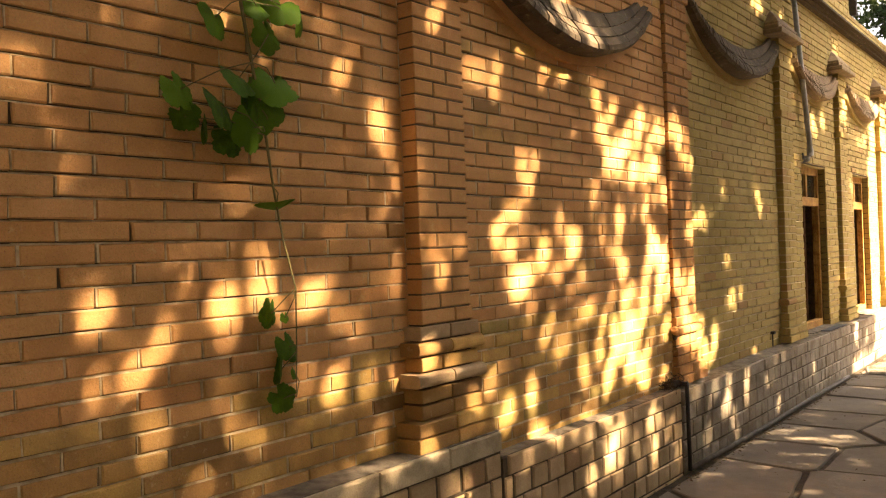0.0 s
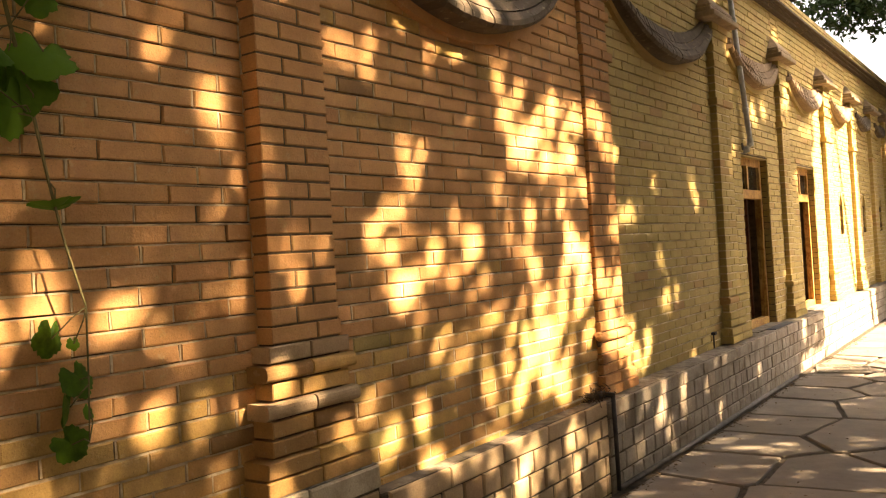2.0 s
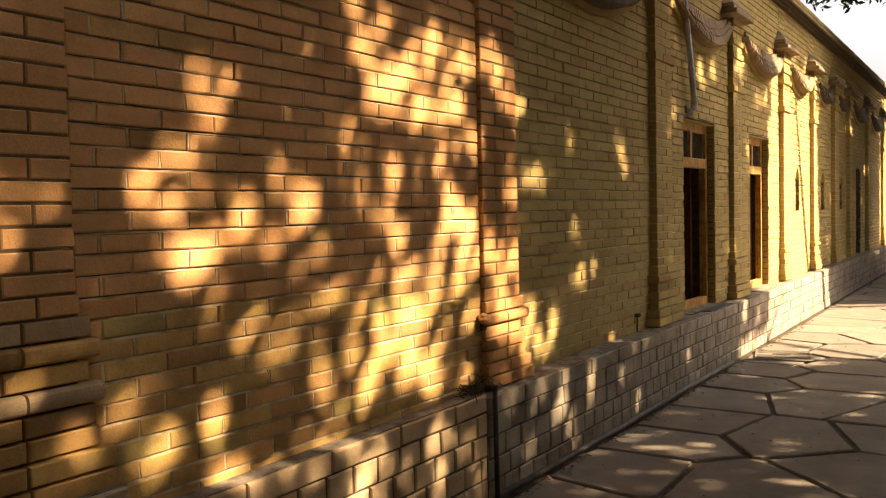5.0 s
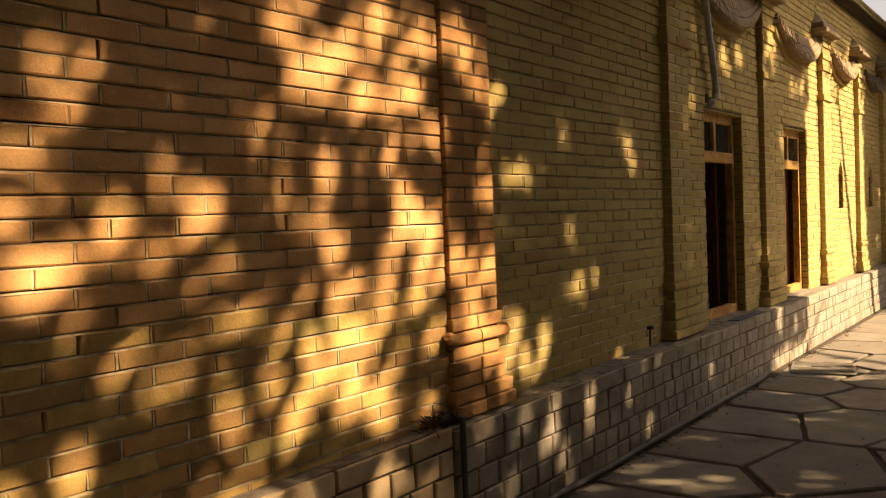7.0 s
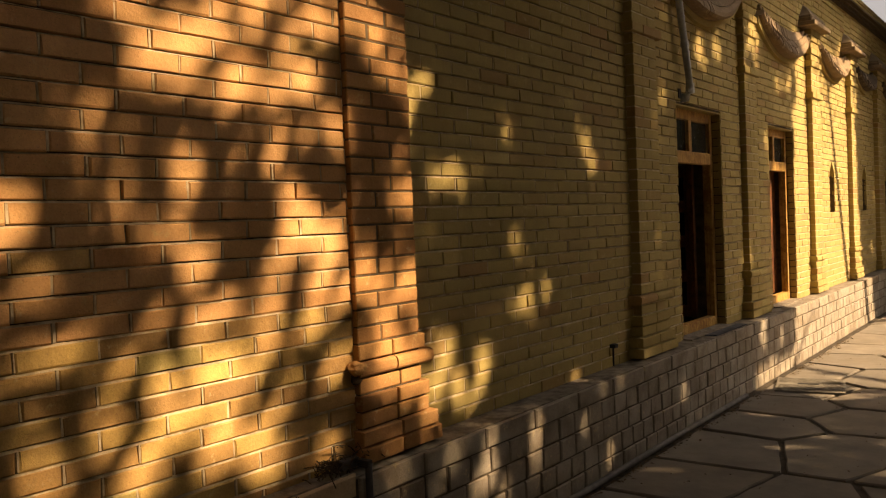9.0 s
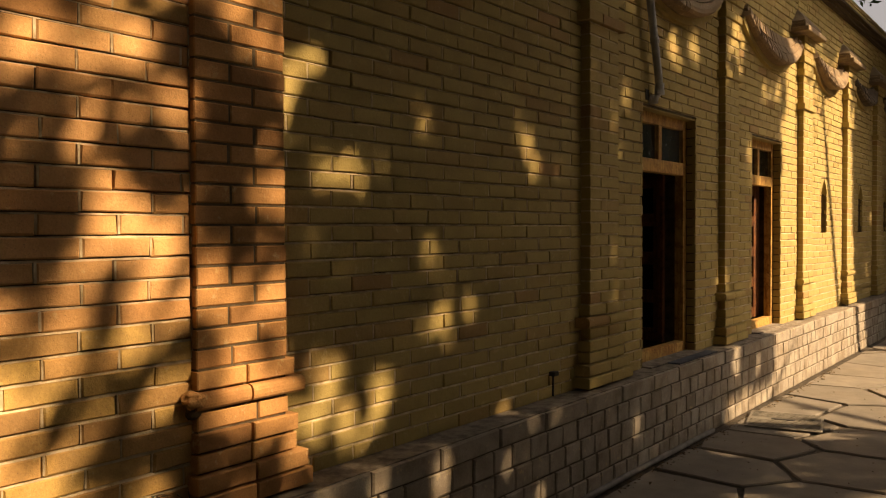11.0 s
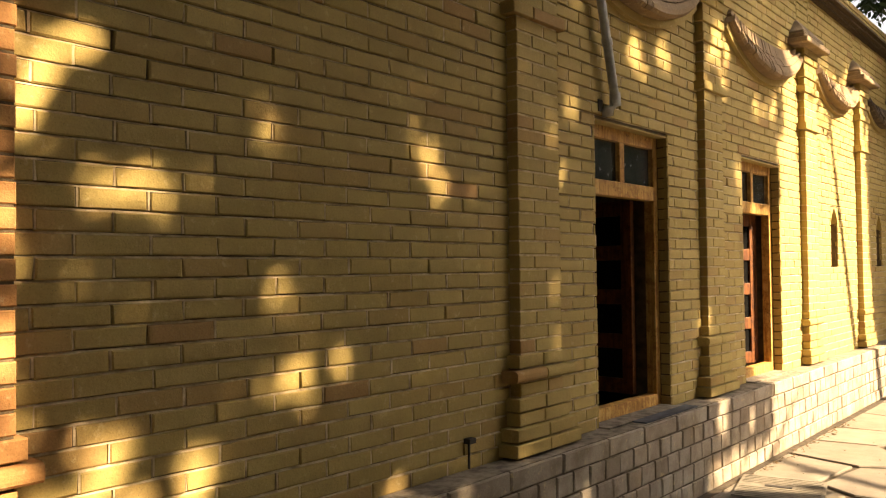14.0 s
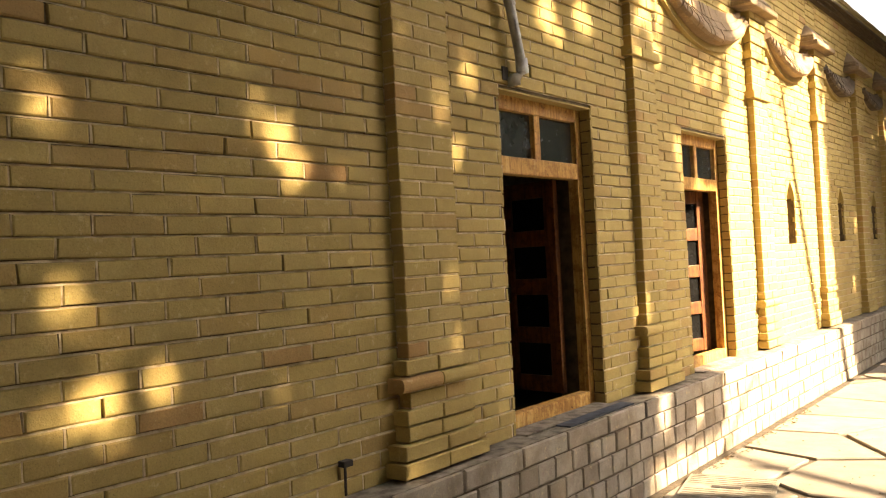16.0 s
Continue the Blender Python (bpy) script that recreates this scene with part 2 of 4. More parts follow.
def brick_verts(l, h, d, c, wob):
    """Corner points of a chamfered brick whose face looks along +x, origin in the middle of the face."""
    pts = []
    for x, s in ((-d, 0.0), (-c, 0.0), (0.0, c)):
        for sy, sz in ((-1, -1), (1, -1), (1, 1), (-1, 1)):
            pts.append((x + (wob.uniform(-0.0020, 0.0020) if s else 0), sy * (l / 2 - s) + wob.uniform(-0.0034, 0.0030), sz * (h / 2 - s) + wob.uniform(-0.0028, 0.0024)))
    return pts


BRICK_FACES = [(8, 9, 10, 11)] + [(b + k, b + (k + 1) % 4, b + 4 + (k + 1) % 4, b + 4 + k) for b in (0, 4) for k in range(4)]
brick_cache = {}


def brick_mesh(l, h, mat, d=0.03, c=0.004):
    key = (round(l, 2), round(h, 3), mat.name, d)
    pool = brick_cache.setdefault(key, [])
    if len(pool) < 4:
        me = bpy.data.meshes.new("brick")
        me.from_pydata(brick_verts(key[0], h, d, c, rng), [], BRICK_FACES)
        me.materials.append(mat)
        pool.append(me)
        return me
    return rng.choice(pool)


def lay_course(y0, y1, length, shift):
    """Stretches of y that the bricks of one course fill."""
    out, start, k, a = [], y0 - (length * shift % length), 0, y0
    while a < y1 - 0.012:
        k += 1
        b = min(start + k * length + length * rng.choice((0, 0, 0.03, -0.03, 0.015, -0.015)), y1)
        if b <= a:
            continue
        if b - a > 0.03:
            out.append((a + JOINT / 2, b - JOINT / 2))
        elif out:
            out[-1] = (out[-1][0], b - JOINT / 2)
        a = b
    return out


def cut(spans, z0, z1, holes):
    for h0, h1, k0, k1 in holes:
        if z1 <= k0 + 0.01 or z0 >= k1 - 0.01:
            continue
        nxt = []
        for a, b in spans:
            if b <= h0 or a >= h1:
                nxt.append((a, b))
                continue
            if h0 - a > 0.03:
                nxt.append((a, h0))
            if b - h1 > 0.03:
                nxt.append((h1, b))
        spans = nxt
    return spans


def brick_field(parent, face, y0, y1, z0, z1, length, pick, holes=(), near=(0.5, 2.85), keep=300, course=COURSE, name="brick", proud=0.0015, phase=0.0):
    """Courses of bricks on a wall whose face looks along +x. pick(y, z) gives a brick's material.
    Bricks in the near band of heights are single parts, the rest is joined."""
    verts, faces, mats, slots = [], [], [], []
    jv, jf = [], []
    single = 0
    n = max(1, math.ceil((z1 - z0) / course - 0.2))
    step = course
    for i in range(n):
        a, b = z0 + i * step, z0 + (i + 1) * step
        for ya, yb in cut([(y0, y1)], a - 0.02, a + 0.02, holes):
            m = max(1, round((yb - ya) / 0.24))
            for q in range(m):
                p0, p1 = ya + (yb - ya) * q / m, ya + (yb - ya) * (q + 1) / m
                base = len(jv)
                slim = 0.0018 if y0 > 5.6 else 0.0024 if a < 1.2 else 0.0006
                t0, t1 = JOINT / 2 - rng.uniform(0.0026, 0.005) + slim, JOINT / 2 - rng.uniform(0.0026, 0.005) + slim
                e = rng.uniform(0.001, 0.003)
                jv += [(face - e, p0, a - JOINT / 2 - 0.001), (face - e, p1, a - JOINT / 2 - 0.001), (face - 0.011, p1, a + t1), (face - 0.011, p0, a + t0)]
                jf.append((base, base + 1, base + 2, base + 3))
        for ya, yb in cut(lay_course(y0, y1, length, phase + 0.5 * (i % 2) + rng.uniform(-0.03, 0.03)), a, b, holes):
            yc, zc, l, h = (ya + yb) / 2, (a + b) / 2 + rng.uniform(-0.001, 0.001), yb - ya, step - JOINT
            mat = pick(yc, zc)
            if rng.random() < 0.94:
                base = len(jv)
                dx, w = face - rng.uniform(0.002, 0.005), JOINT / 2 * rng.uniform(0.75, 1.1)
                jy = yb + JOINT / 2 + 0.0015
                jv += [(dx, jy - w, a + 0.006), (dx, jy + w, a + 0.006), (dx, jy + w, b - 0.004), (dx, jy - w, b - 0.004), (dx - 0.02, jy - w, a + 0.006), (dx - 0.02, jy + w, a + 0.006), (dx - 0.02, jy + w, b - 0.004), (dx - 0.02, jy - w, b - 0.004)]
                jf += [tuple(base + k for k in f) for f in ((0, 1, 2, 3), (4, 0, 3, 7), (1, 5, 6, 2), (3, 2, 6, 7), (4, 5, 1, 0))]
            x = face + rng.uniform(-proud, proud)
            if near[0] < zc < near[1] and single < keep:
                ob = new(name, brick_mesh(l, h, mat))
                ob.parent = parent
                ob.matrix_basis = Matrix.LocRotScale((x, yc, zc), Euler((rng.uniform(-0.008, 0.008), rng.uniform(-0.03, 0.03), rng.uniform(-0.012, 0.012))), None)
                single += 1
            else:
                base = len(verts)
                verts += [(x + p[0], yc + p[1], zc + p[2]) for p in brick_verts(l, h, 0.03, 0.004, rng)]
                faces += [tuple(base + k for k in f) for f in BRICK_FACES]
                if mat not in slots:
                    slots.append(mat)
                mats += [slots.index(mat)] * len(BRICK_FACES)
    me = bpy.data.meshes.new("upright_joints")
    me.from_pydata(jv, [], jf)
    me.materials.append(PALE_MORTAR)
    tagged(new("upright_joints", me), kind="stuff").parent = parent
    if faces:
        me = bpy.data.meshes.new("far_bricks")
        me.from_pydata(verts, [], faces)
        for s in slots:
            me.materials.append(s)
        me.polygons.foreach_set("material_index", mats)
        ob = tagged(new("far_bricks", me), kind="stuff")
        ob.parent = parent


# ---- plan of the long wall: y runs along it, x looks out of it ----
WALL = -2.415
WALL_TOP, CORNICE = 4.28, 4.04
#        name            y0     y1     face    length
BAYS = [("wall_1", -3.00, 2.796, WALL, 0.243), ("wall_2", 3.155, 5.515, -2.346, 0.236), ("wall_3", 5.90, 8.295, WALL, 0.2425), ("wall_4", 8.675, 10.63, WALL, 0.2425), ("wall_5", 10.96, 12.95, WALL, 0.2425), ("wall_6", 13.31, 14.95, WALL, 0.2425), ("wall_7", 15.31, 16.75, WALL, 0.2425), ("wall_8", 17.11, 18.30, WALL, 0.2425), ("wall_9", 18.66, 20.70, WALL, 0.2425), ("wall_10", 21.06, 23.2, WALL, 0.2425), ("wall_11", 23.56, 30.0, WALL, 0.2425)]
DOORS = [(9.150, 10.125, 0.525, 2.3132), (11.475, 12.375, 0.525, 2.3132)]
NICHES = [(13.93, 14.19, 1.4246, 2.0384), (15.86, 16.12, 1.4246, 2.0384), (17.58, 17.84, 1.4246, 2.0384)]
FAR_WINDOW = (19.45, 20.05, 0.525, 2.1748)
PLINTH_TOP = 0.527
PLINTH_FACE = -2.245


def bay_brick(y, z):
    if y < 3.2:
        if z < 0.98 or (z < 1.15 and rng.random() < 0.4):
            return MIXED
        return ORANGE
    if y < 5.92:
        if z < 1.20:
            return MIXED if rng.random() < 0.97 else YELLOW
        return ORANGE if rng.random() < 0.93 else MIXED
    return YELLOW


def core(name, face, y0, y1, z0, z1, holes, mat=MORTAR, back=-2.72):
    """The solid of a wall behind its brick face, with its openings cut through."""
    ys = sorted({y0, y1, *[h for hole in holes for h in hole[:2]]})
    zs = sorted({z0, z1, *[h for hole in holes for h in hole[2:4]]})
    bm = bmesh.new()
    for ya, yb in zip(ys, ys[1:]):
        for za, zb in zip(zs, zs[1:]):
            ym, zm = (ya + yb) / 2, (za + zb) / 2
            if any(h[0] < ym < h[1] and h[2] < zm < h[3] for h in holes):
                continue
            box(bm, back, face, ya, yb, za, zb)
    return part(name, bm, mat)


for bay_name, b0, b1, face, length in BAYS:
    holes = [h for h in DOORS + NICHES + [FAR_WINDOW] if b0 < h[0] < b1]
    base = 0.66 if b1 < 3 else 0.50
    wall = core(bay_name, face - 0.014, b0, b1, base, WALL_TOP, holes)
    tagged(wall, "orange-buff brick wall with raked joints, yellower at its foot" if b1 < 6 else "yellow brick wall in running bond with raked dark joints", "wall", "bays of the long brick wall", "structure")
    low, course, phase = (0.649, 0.0681, 0.455) if b1 < 3 else (0.4373, 0.0681, 0.622) if b1 < 6 else (0.4518, 0.0697, 0.66)
    reach = (0.6, 2.75) if b1 > 3 else (0.6, 2.45)
    start = max(b0, 0.6)
    if start > b0:
        brick_field(wall, face, b0, start, low, CORNICE, length, bay_brick, near=(9, 9), course=course)
    brick_field(wall, face, start, b1, low, CORNICE, length, bay_brick, holes, reach, course=course, phase=phase)

# ---- pilasters ----
PILASTERS = [(2.796, 3.155, -2.335, 0.665), (5.515, 5.90, -2.322, 0.538), (8.295, 8.675, -2.357, 0.538), (10.63, 10.96, -2.362, 0.538), (12.95, 13.31, -2.355, 0.538), (14.95, 15.31, -2.355, 0.538), (16.75, 17.11, -2.355, 0.538), (18.30, 18.66, -2.355, 0.538), (20.70, 21.06, -2.355, 0.538), (23.2, 23.56, -2.355, 0.538)]
# swell of the pilaster foot, course by course from the bottom: metres beyond the shaft
SWELL = [0.054, 0.044, 0.020, 0.024, 0.002, 0.038, 0.016, 0.0, 0.0]


SWELL_FIRST = [0.052, 0.050, 0.026, 0.022, 0.036, 0.014, 0.032, 0.018, 0.004, 0.0]


def pilaster(y0, y1, face, z0):
    foot = SWELL_FIRST if y0 < 3 else SWELL
    mat = ORANGE if y0 < 5 else RED_BROWN if y0 < 5.6 else YELLOW
    bm = bmesh.new()
    box(bm, -2.5, face - 0.005, y0 + 0.005, y1 - 0.005, z0, 3.45)
    ob = tagged(part("pilaster", bm, PALE_MORTAR if y0 > 6 else MORTAR), "orange brick pilaster with a swelling moulded foot" if y0 < 5 else "red-brown weathered brick pilaster with a chipped moulded foot, darkened for the deep shade on it" if y0 < 5.6 else "yellow brick pilaster with a swelling moulded foot", "pilaster", "pilasters of the long wall")
    course = 0.0682 if y0 < 6 else 0.0697
    n = round((3.46 - z0) / course)
    for i in range(n):
        za = z0 + i * course
        s = foot[i] if i < len(foot) else 0.0
        hi = 3.46 - za
        if 0.70 < hi <= 0.78:
            s = 0.024
        elif hi < 0.18:
            s = 0.016
        elif hi < 0.48:
            s = (0.017, 0.003)[i % 2]
        h = course - JOINT
        split = 0.5 if i < 10 and s > 0.015 else (0.36 if i % 2 else 0.64)
        if 5 < y0 < 6:
            s *= 0.7
        elif y0 > 12 and i < len(foot):
            s *= 0.55
        w0, w1 = y0 - (0.7 if 5 < y0 < 6 else 2.1) * s, y1 + (2.4 if 5 < y0 < 6 else 1.7) * s
        mid = w0 + (w1 - w0) * split + rng.uniform(-0.01, 0.01)
        pick = mat
        if mat is ORANGE and za < 1.15:
            pick = MIXED
            if y0 < 3 and i in (4, 7):
                pick = TAN_STONE
        for a, b in ((w0, mid - JOINT / 2), (mid + JOINT / 2, w1)):
            roll = i < len(foot) and foot[i] > 0.03 and i > 2
            d = face + s - (-2.43)
            key = ("p", round(b - a, 2), round(h, 3), pick.name, round(d, 2), roll)
            pool = brick_cache.setdefault(key, [])
            if len(pool) < 2:
                bq = bmesh.new()
                box(bq, -d, 0, -(b - a) / 2, (b - a) / 2, -h / 2, h / 2)
                front = [e for e in bq.edges if all(v.co.x > -0.001 for v in e.verts)]
                if roll:
                    long_edges = [e for e in front if abs(e.verts[0].co.y - e.verts[1].co.y) > 0.01]
                    bmesh.ops.bevel(bq, geom=long_edges, offset=0.022, segments=3, affect="EDGES", profile=0.5)
                else:
                    bmesh.ops.bevel(bq, geom=front, offset=0.004, segments=1, affect="EDGES")
                pool.append(mesh_of(bq, "brick", pick))
            br = new("brick", rng.choice(pool))
            br.parent = ob
            br.matrix_basis = Matrix.LocRotScale((face + s + rng.uniform(-0.001, 0.001), (a + b) / 2, za + h / 2 + JOINT / 2), Euler((0, 0, rng.uniform(-0.004, 0.004))), None)
    back = tagged(core("wall_pier", WALL - 0.014, y0, y1, z0, WALL_TOP, []), "yellow brick wall above and behind a pilaster", "wall", "bays of the long brick wall", "structure")
    brick_field(back, WALL, y0, y1, 3.5, CORNICE, 0.2425, bay_brick, near=(9, 9))
    # moulded cap: two slabs that also carry the end of the crescent before it, then a pointed finial against the wall
    ya, yb, peak = y0 - 0.27, y1 + 0.09, y0 - 0.01
    slab = boxes((-2.43, face + 0.115, ya, yb, 3.455, 3.505, 0.014), (-2.43, face + 0.075, ya + 0.04, yb - 0.035, 3.507, 3.55, 0.012))
    part("cap_slab", slab, CAPSTONE, ob, "brown moulded cap")
    fin = bmesh.new()
    rings = []
    for f, z in ((1.0, 3.552), (0.98, 3.575), (0.78, 3.61), (0.56, 3.65), (0.34, 3.69), (0.10, 3.725)):
        x1 = -2.42 + (face + 0.07 + 2.42) * f
        h0, h1 = peak - (peak - ya - 0.05) * f, peak + (yb - 0.045 - peak) * f
        rings.append([fin.verts.new(p) for p in ((-2.43, h0, z), (x1, h0, z), (x1, h1, z), (-2.43, h1, z))])
    fin.faces.new(rings[-1])
    for r0, r1 in zip(rings, rings[1:]):
        for k in range(4):
            fin.faces.new((r0[k], r0[(k + 1) % 4], r1[(k + 1) % 4], r1[k]))
    bmesh.ops.bevel(fin, geom=[e for e in fin.edges if abs(e.verts[0].co.z - e.verts[1].co.z) > 0.01 and min(v.co.x for v in e.verts) > -2.42], offset=0.008, segments=1, affect="EDGES")
    bmesh.ops.recalc_face_normals(fin, faces=fin.faces[:])
    part("finial", fin, CAPSTONE, ob, "pointed brown finial")
    return ob


for row in PILASTERS:
    pilaster(*row)

# ---- hanging half-ring mouldings between the pilaster caps ----


def swag(yc, radius, bottom, face, spread, mat, out=0.125, width=0.17):
    """A crescent of radial bricks: flush with the wall at its inner edge, standing out at its rim."""
    zc = bottom + radius + 0.08
    near = yc < 8
    width, out = (0.25, 0.16) if near else (0.12 * radius + 0.10, 0.13)
    # past 15 the dark copy paints in the deep shade at the far end
    mat = GREY_SHADED_CRESCENT if near or yc > 15 else mat
    hub = tagged(new("hanging_moulding"), "projecting crescent of radial bricks hanging on the wall", "moulding", "crescent mouldings of the long wall")
    hub.matrix_basis = pose(0, yc, zc)
    n = round(radius * spread * 2 / 0.066)
    step = 2 * spread / n
    for i in range(n):
        a = -spread + (i + 0.5) * step
        taper = 0.38 + 0.62 * math.cos(a / spread * 1.5)
        w, reach = width * taper, out * (0.25 + 0.75 * taper)
        prof = [(-0.01, w), (0.035, w - 0.005), (reach * 0.50, w * 0.55), (reach * 0.82, w * 0.24 + 0.006), (reach, 0.016), (reach + 0.002, -0.014), (reach - 0.02, -0.032), (-0.01, -0.032)]
        # inner stretcher, middle piece and rim header of each ray, with thin joints between
        for r, (k0, k1) in enumerate(((0, 2), (2, 3), (3, 5)) if yc < 13 else ((0, 5),)):
            front = prof[k0:k1 + 1] if k1 < 5 else prof[k0:]
            if k1 < 5:
                front = front[:-1] + [(front[-1][0] - 0.003, front[-1][1] + 0.006), (-0.01, front[-1][1] + 0.006)]
            else:
                front = front[:6 - k0] + [(prof[6][0], prof[6][1]), (-0.01, -0.032), (-0.01, front[0][1])] if k0 else front
            bq = bmesh.new()
            nudge = rng.uniform(-0.004, 0.004)
            sides = [[bq.verts.new((x + nudge, sg * ((radius - z) * step / 2 - 0.0010), z)) for x, z in front] for sg in (-1, 1)]
            m = len(front)
            for k in range(m):
                bq.faces.new((sides[0][k], sides[0][(k + 1) % m], sides[1][(k + 1) % m], sides[1][k]))
            bq.faces.new(sides[0][::-1])
            bq.faces.new(sides[1])
            bmesh.ops.recalc_face_normals(bq, faces=bq.faces[:])
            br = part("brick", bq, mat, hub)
            br.matrix_basis = pose(face, 0, 0) @ Matrix.Rotation(a + (step * 0.5 * (r % 2)), 4, "X") @ pose(0, 0, -radius)
    for nm, r0, r1, o, m in (("band", radius + 0.034, radius + 0.085, 0.032, ORANGE if 3 < yc < 5.6 else YELLOW if yc > 5.6 else mat),):
        bm = bmesh.new()
        prev = None
        for i in range(n * 2 + 1):
            a = -spread + i * step / 2
            ring = [bm.verts.new((face + x, r * math.sin(a), -r * math.cos(a))) for x, r in ((-0.02, r0), (o, r0), (o, r1), (-0.02, r1))]
            if prev:
                for k in range(4):
                    bm.faces.new((prev[k], prev[(k + 1) % 4], ring[(k + 1) % 4], ring[k]))
            else:
                bm.faces.new(ring)
            prev = ring
        bm.faces.new(prev[::-1])
        bmesh.ops.recalc_face_normals(bm, faces=bm.faces[:])
        part(nm, bm, m, hub)
    return hub


SWAGS = [(0.95, 1.75, 2.66, 0.85), (4.16, 1.56, 2.58, 0.72), (7.12, 1.70, 2.87, 0.72), (9.70, 1.46, 2.98, 0.64), (12.02, 1.48, 2.98, 0.63), (14.18, 1.20, 3.02, 0.66), (16.06, 1.06, 3.05, 0.66), (17.72, 0.90, 3.07, 0.66), (19.72, 1.5, 3.03, 0.64), (22.16, 1.5, 3.03, 0.66)]
for yc, radius, bottom, spread in SWAGS:
    face = -2.346 if 3 < yc < 5.6 else WALL
    swag(yc, radius - 0.06, bottom, face, spread, CRESCENT)

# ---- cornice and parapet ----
corn = tagged(part("cornice", boxes((-2.72, -2.36, -3, 30, 4.03, 4.056, 0.006), (-2.72, -2.32, -3, 30, 4.058, 4.080, 0.006), (-2.72, -2.275, -3, 30, 4.082, 4.112, 0.008), (-2.72, -2.35, -3, 30, 4.114, 4.135, 0.006)), SHADED_CORNICE), "brick cornice ledge along the wall top, its shade put into a near-black colour", "cornice", kind="structure")
para = tagged(part("parapet", boxes((-2.70, -2.397, -3, 30, 4.137, 4.335)), MORTAR), "yellow brick parapet above the cornice", "parapet", kind="structure")
brick_field(para, -2.385, 5, 27, 4.137, 4.32, 0.212, lambda y, z: YELLOW, near=(9, 9))
para2 = tagged(part("upper_wall", boxes((-2.70, -2.42, -3, 11.6, 4.337, 5.4)), MORTAR), "yellow brick upper wall over the cornice", "wall", kind="structure")
brick_field(para2, -2.41, 6, 11.6, 4.34, 5.4, 0.212, lambda y, z: YELLOW, near=(9, 9))
part("edge_board", boxes((-2.42, -2.33, 11.60, 11.68, 4.345, 5.4, 0.01)), IRON, para2, "dark edge board")

# ---- plinth ----


def plinth(name, y0, y1, top, face, cap_h, stone_len):
    ob = tagged(part(name, boxes((-2.75, face - 0.010, y0, y1, -0.2, top - 0.012)), DARK_MORTAR), "plinth of pale squared stones with a long cap course", "plinth", "plinth of the long wall", "structure")
    part("ledge", boxes((-2.75, face - 0.012, y0, y1, top - 0.0118, top - 0.001)), LEDGE, ob, "dusty cement ledge")
    zs = [(top - cap_h, top, 0.46)]
    z = top - cap_h
    h = 0.118
    while z > -0.06:
        zs.append((z - h, z, stone_len))
        z -= h
    count = 0
    for i, (a, b, length) in enumerate(zs):
        for ya, yb in lay_course(y0, y1, length * rng.uniform(0.95, 1.05), 0.5 * (i % 2) + rng.uniform(-0.1, 0.1)):
            w = yb - ya - 0.006
            st = new("stone", brick_mesh(w, b - a - 0.012, (CREAM_STONE if i == 0 and y1 < 4 else TAN_STONE) if y1 < 5.6 else PLINTH, 0.05 if i else 0.07, 0.006))
            st.parent = ob
            st.matrix_basis = Matrix.LocRotScale((face + rng.uniform(-0.003, 0.003) + (0.006 if i == 0 else 0), (ya + yb) / 2, (a + b) / 2), Euler((rng.uniform(-0.01, 0.01), 0, rng.uniform(-0.012, 0.012))), None)
    return ob


plinth("plinth_1", -3.0, 3.262, 0.672, -2.262, 0.105, 0.19)
plinth("plinth_2", 3.264, 5.40, 0.545, -2.250, 0.10, 0.17)
plinth("plinth_3", 5.402, 14.9, PLINTH_TOP, PLINTH_FACE, 0.105, 0.165)
plinth("plinth_4", 14.902, 30.0, PLINTH_TOP, PLINTH_FACE, 0.105, 0.165)

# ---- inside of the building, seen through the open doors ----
# the room's shade is put into its dark plaster and near-black floor
tagged(part("room_walls", boxes((-6.2, -6.0, 7.9, 13.3, -0.1, 3.2), (-6.0, -2.725, 7.9, 8.0, -0.1, 3.2), (-6.0, -2.725, 13.2, 13.3, -0.1, 3.2)), DIMMED_PLASTER), "plain plastered room behind the doors, its dimness put into the colour", "wall", kind="structure")
tagged(part("room_floor", boxes((-6.0, -2.72, 8.0, 13.2, 0.4, 0.5)), NO_BOUNCE), "plain floor inside, its dimness put into a near-black colour", "floor", kind="structure")
tagged(part("ceiling", boxes((-6.2, -2.72, 7.9, 13.3, 3.2, 3.3)), DIMMED_PLASTER), "plain ceiling of the room, its dimness put into the colour", "ceiling", kind="structure")
# added walls out of view, near black, to hold back sky and bounce light
tagged(part("wall_east", boxes((10.2, 10.6, -3.2, 30.99, -0.1, 6.2)), NO_BOUNCE), "added unseen dark wall that blocks low light from across the garden", "wall", kind="structure")
tagged(part("wall_north", boxes((-2.74, 14.0, 31.0, 31.4, -0.1, 6.0)), NO_BOUNCE), "added unseen dark wall that closes the path ahead", "wall", kind="structure")
tagged(part("wall_south", boxes((-2.75, 14.0, -3.6, -3.21, -0.1, 9.0)), NO_BOUNCE), "added unseen dark wall that blocks light from the path behind", "wall", kind="structure")
tagged(part("roof", boxes((-9.0, -2.72, -3.0, 30.0, 4.0, 4.2)), LEDGE), "flat roof behind the parapet", "roof", kind="structure")
tagged(part("wall_back", boxes((-9.0, -8.8, -3.0, 30.0, 0, 4.0)), LEDGE), "plain rear wall of the building", "wall", kind="structure")
tagged(part("wall_end", boxes((-8.8, -2.75, -3.2, -3.001, 0, 4.0), (-8.8, -2.75, 30.001, 30.2, 0, 4.0)), LEDGE), "plain end walls of the building", "wall", kind="structure")

# ---- doors with a fanlight, opened inwards ----


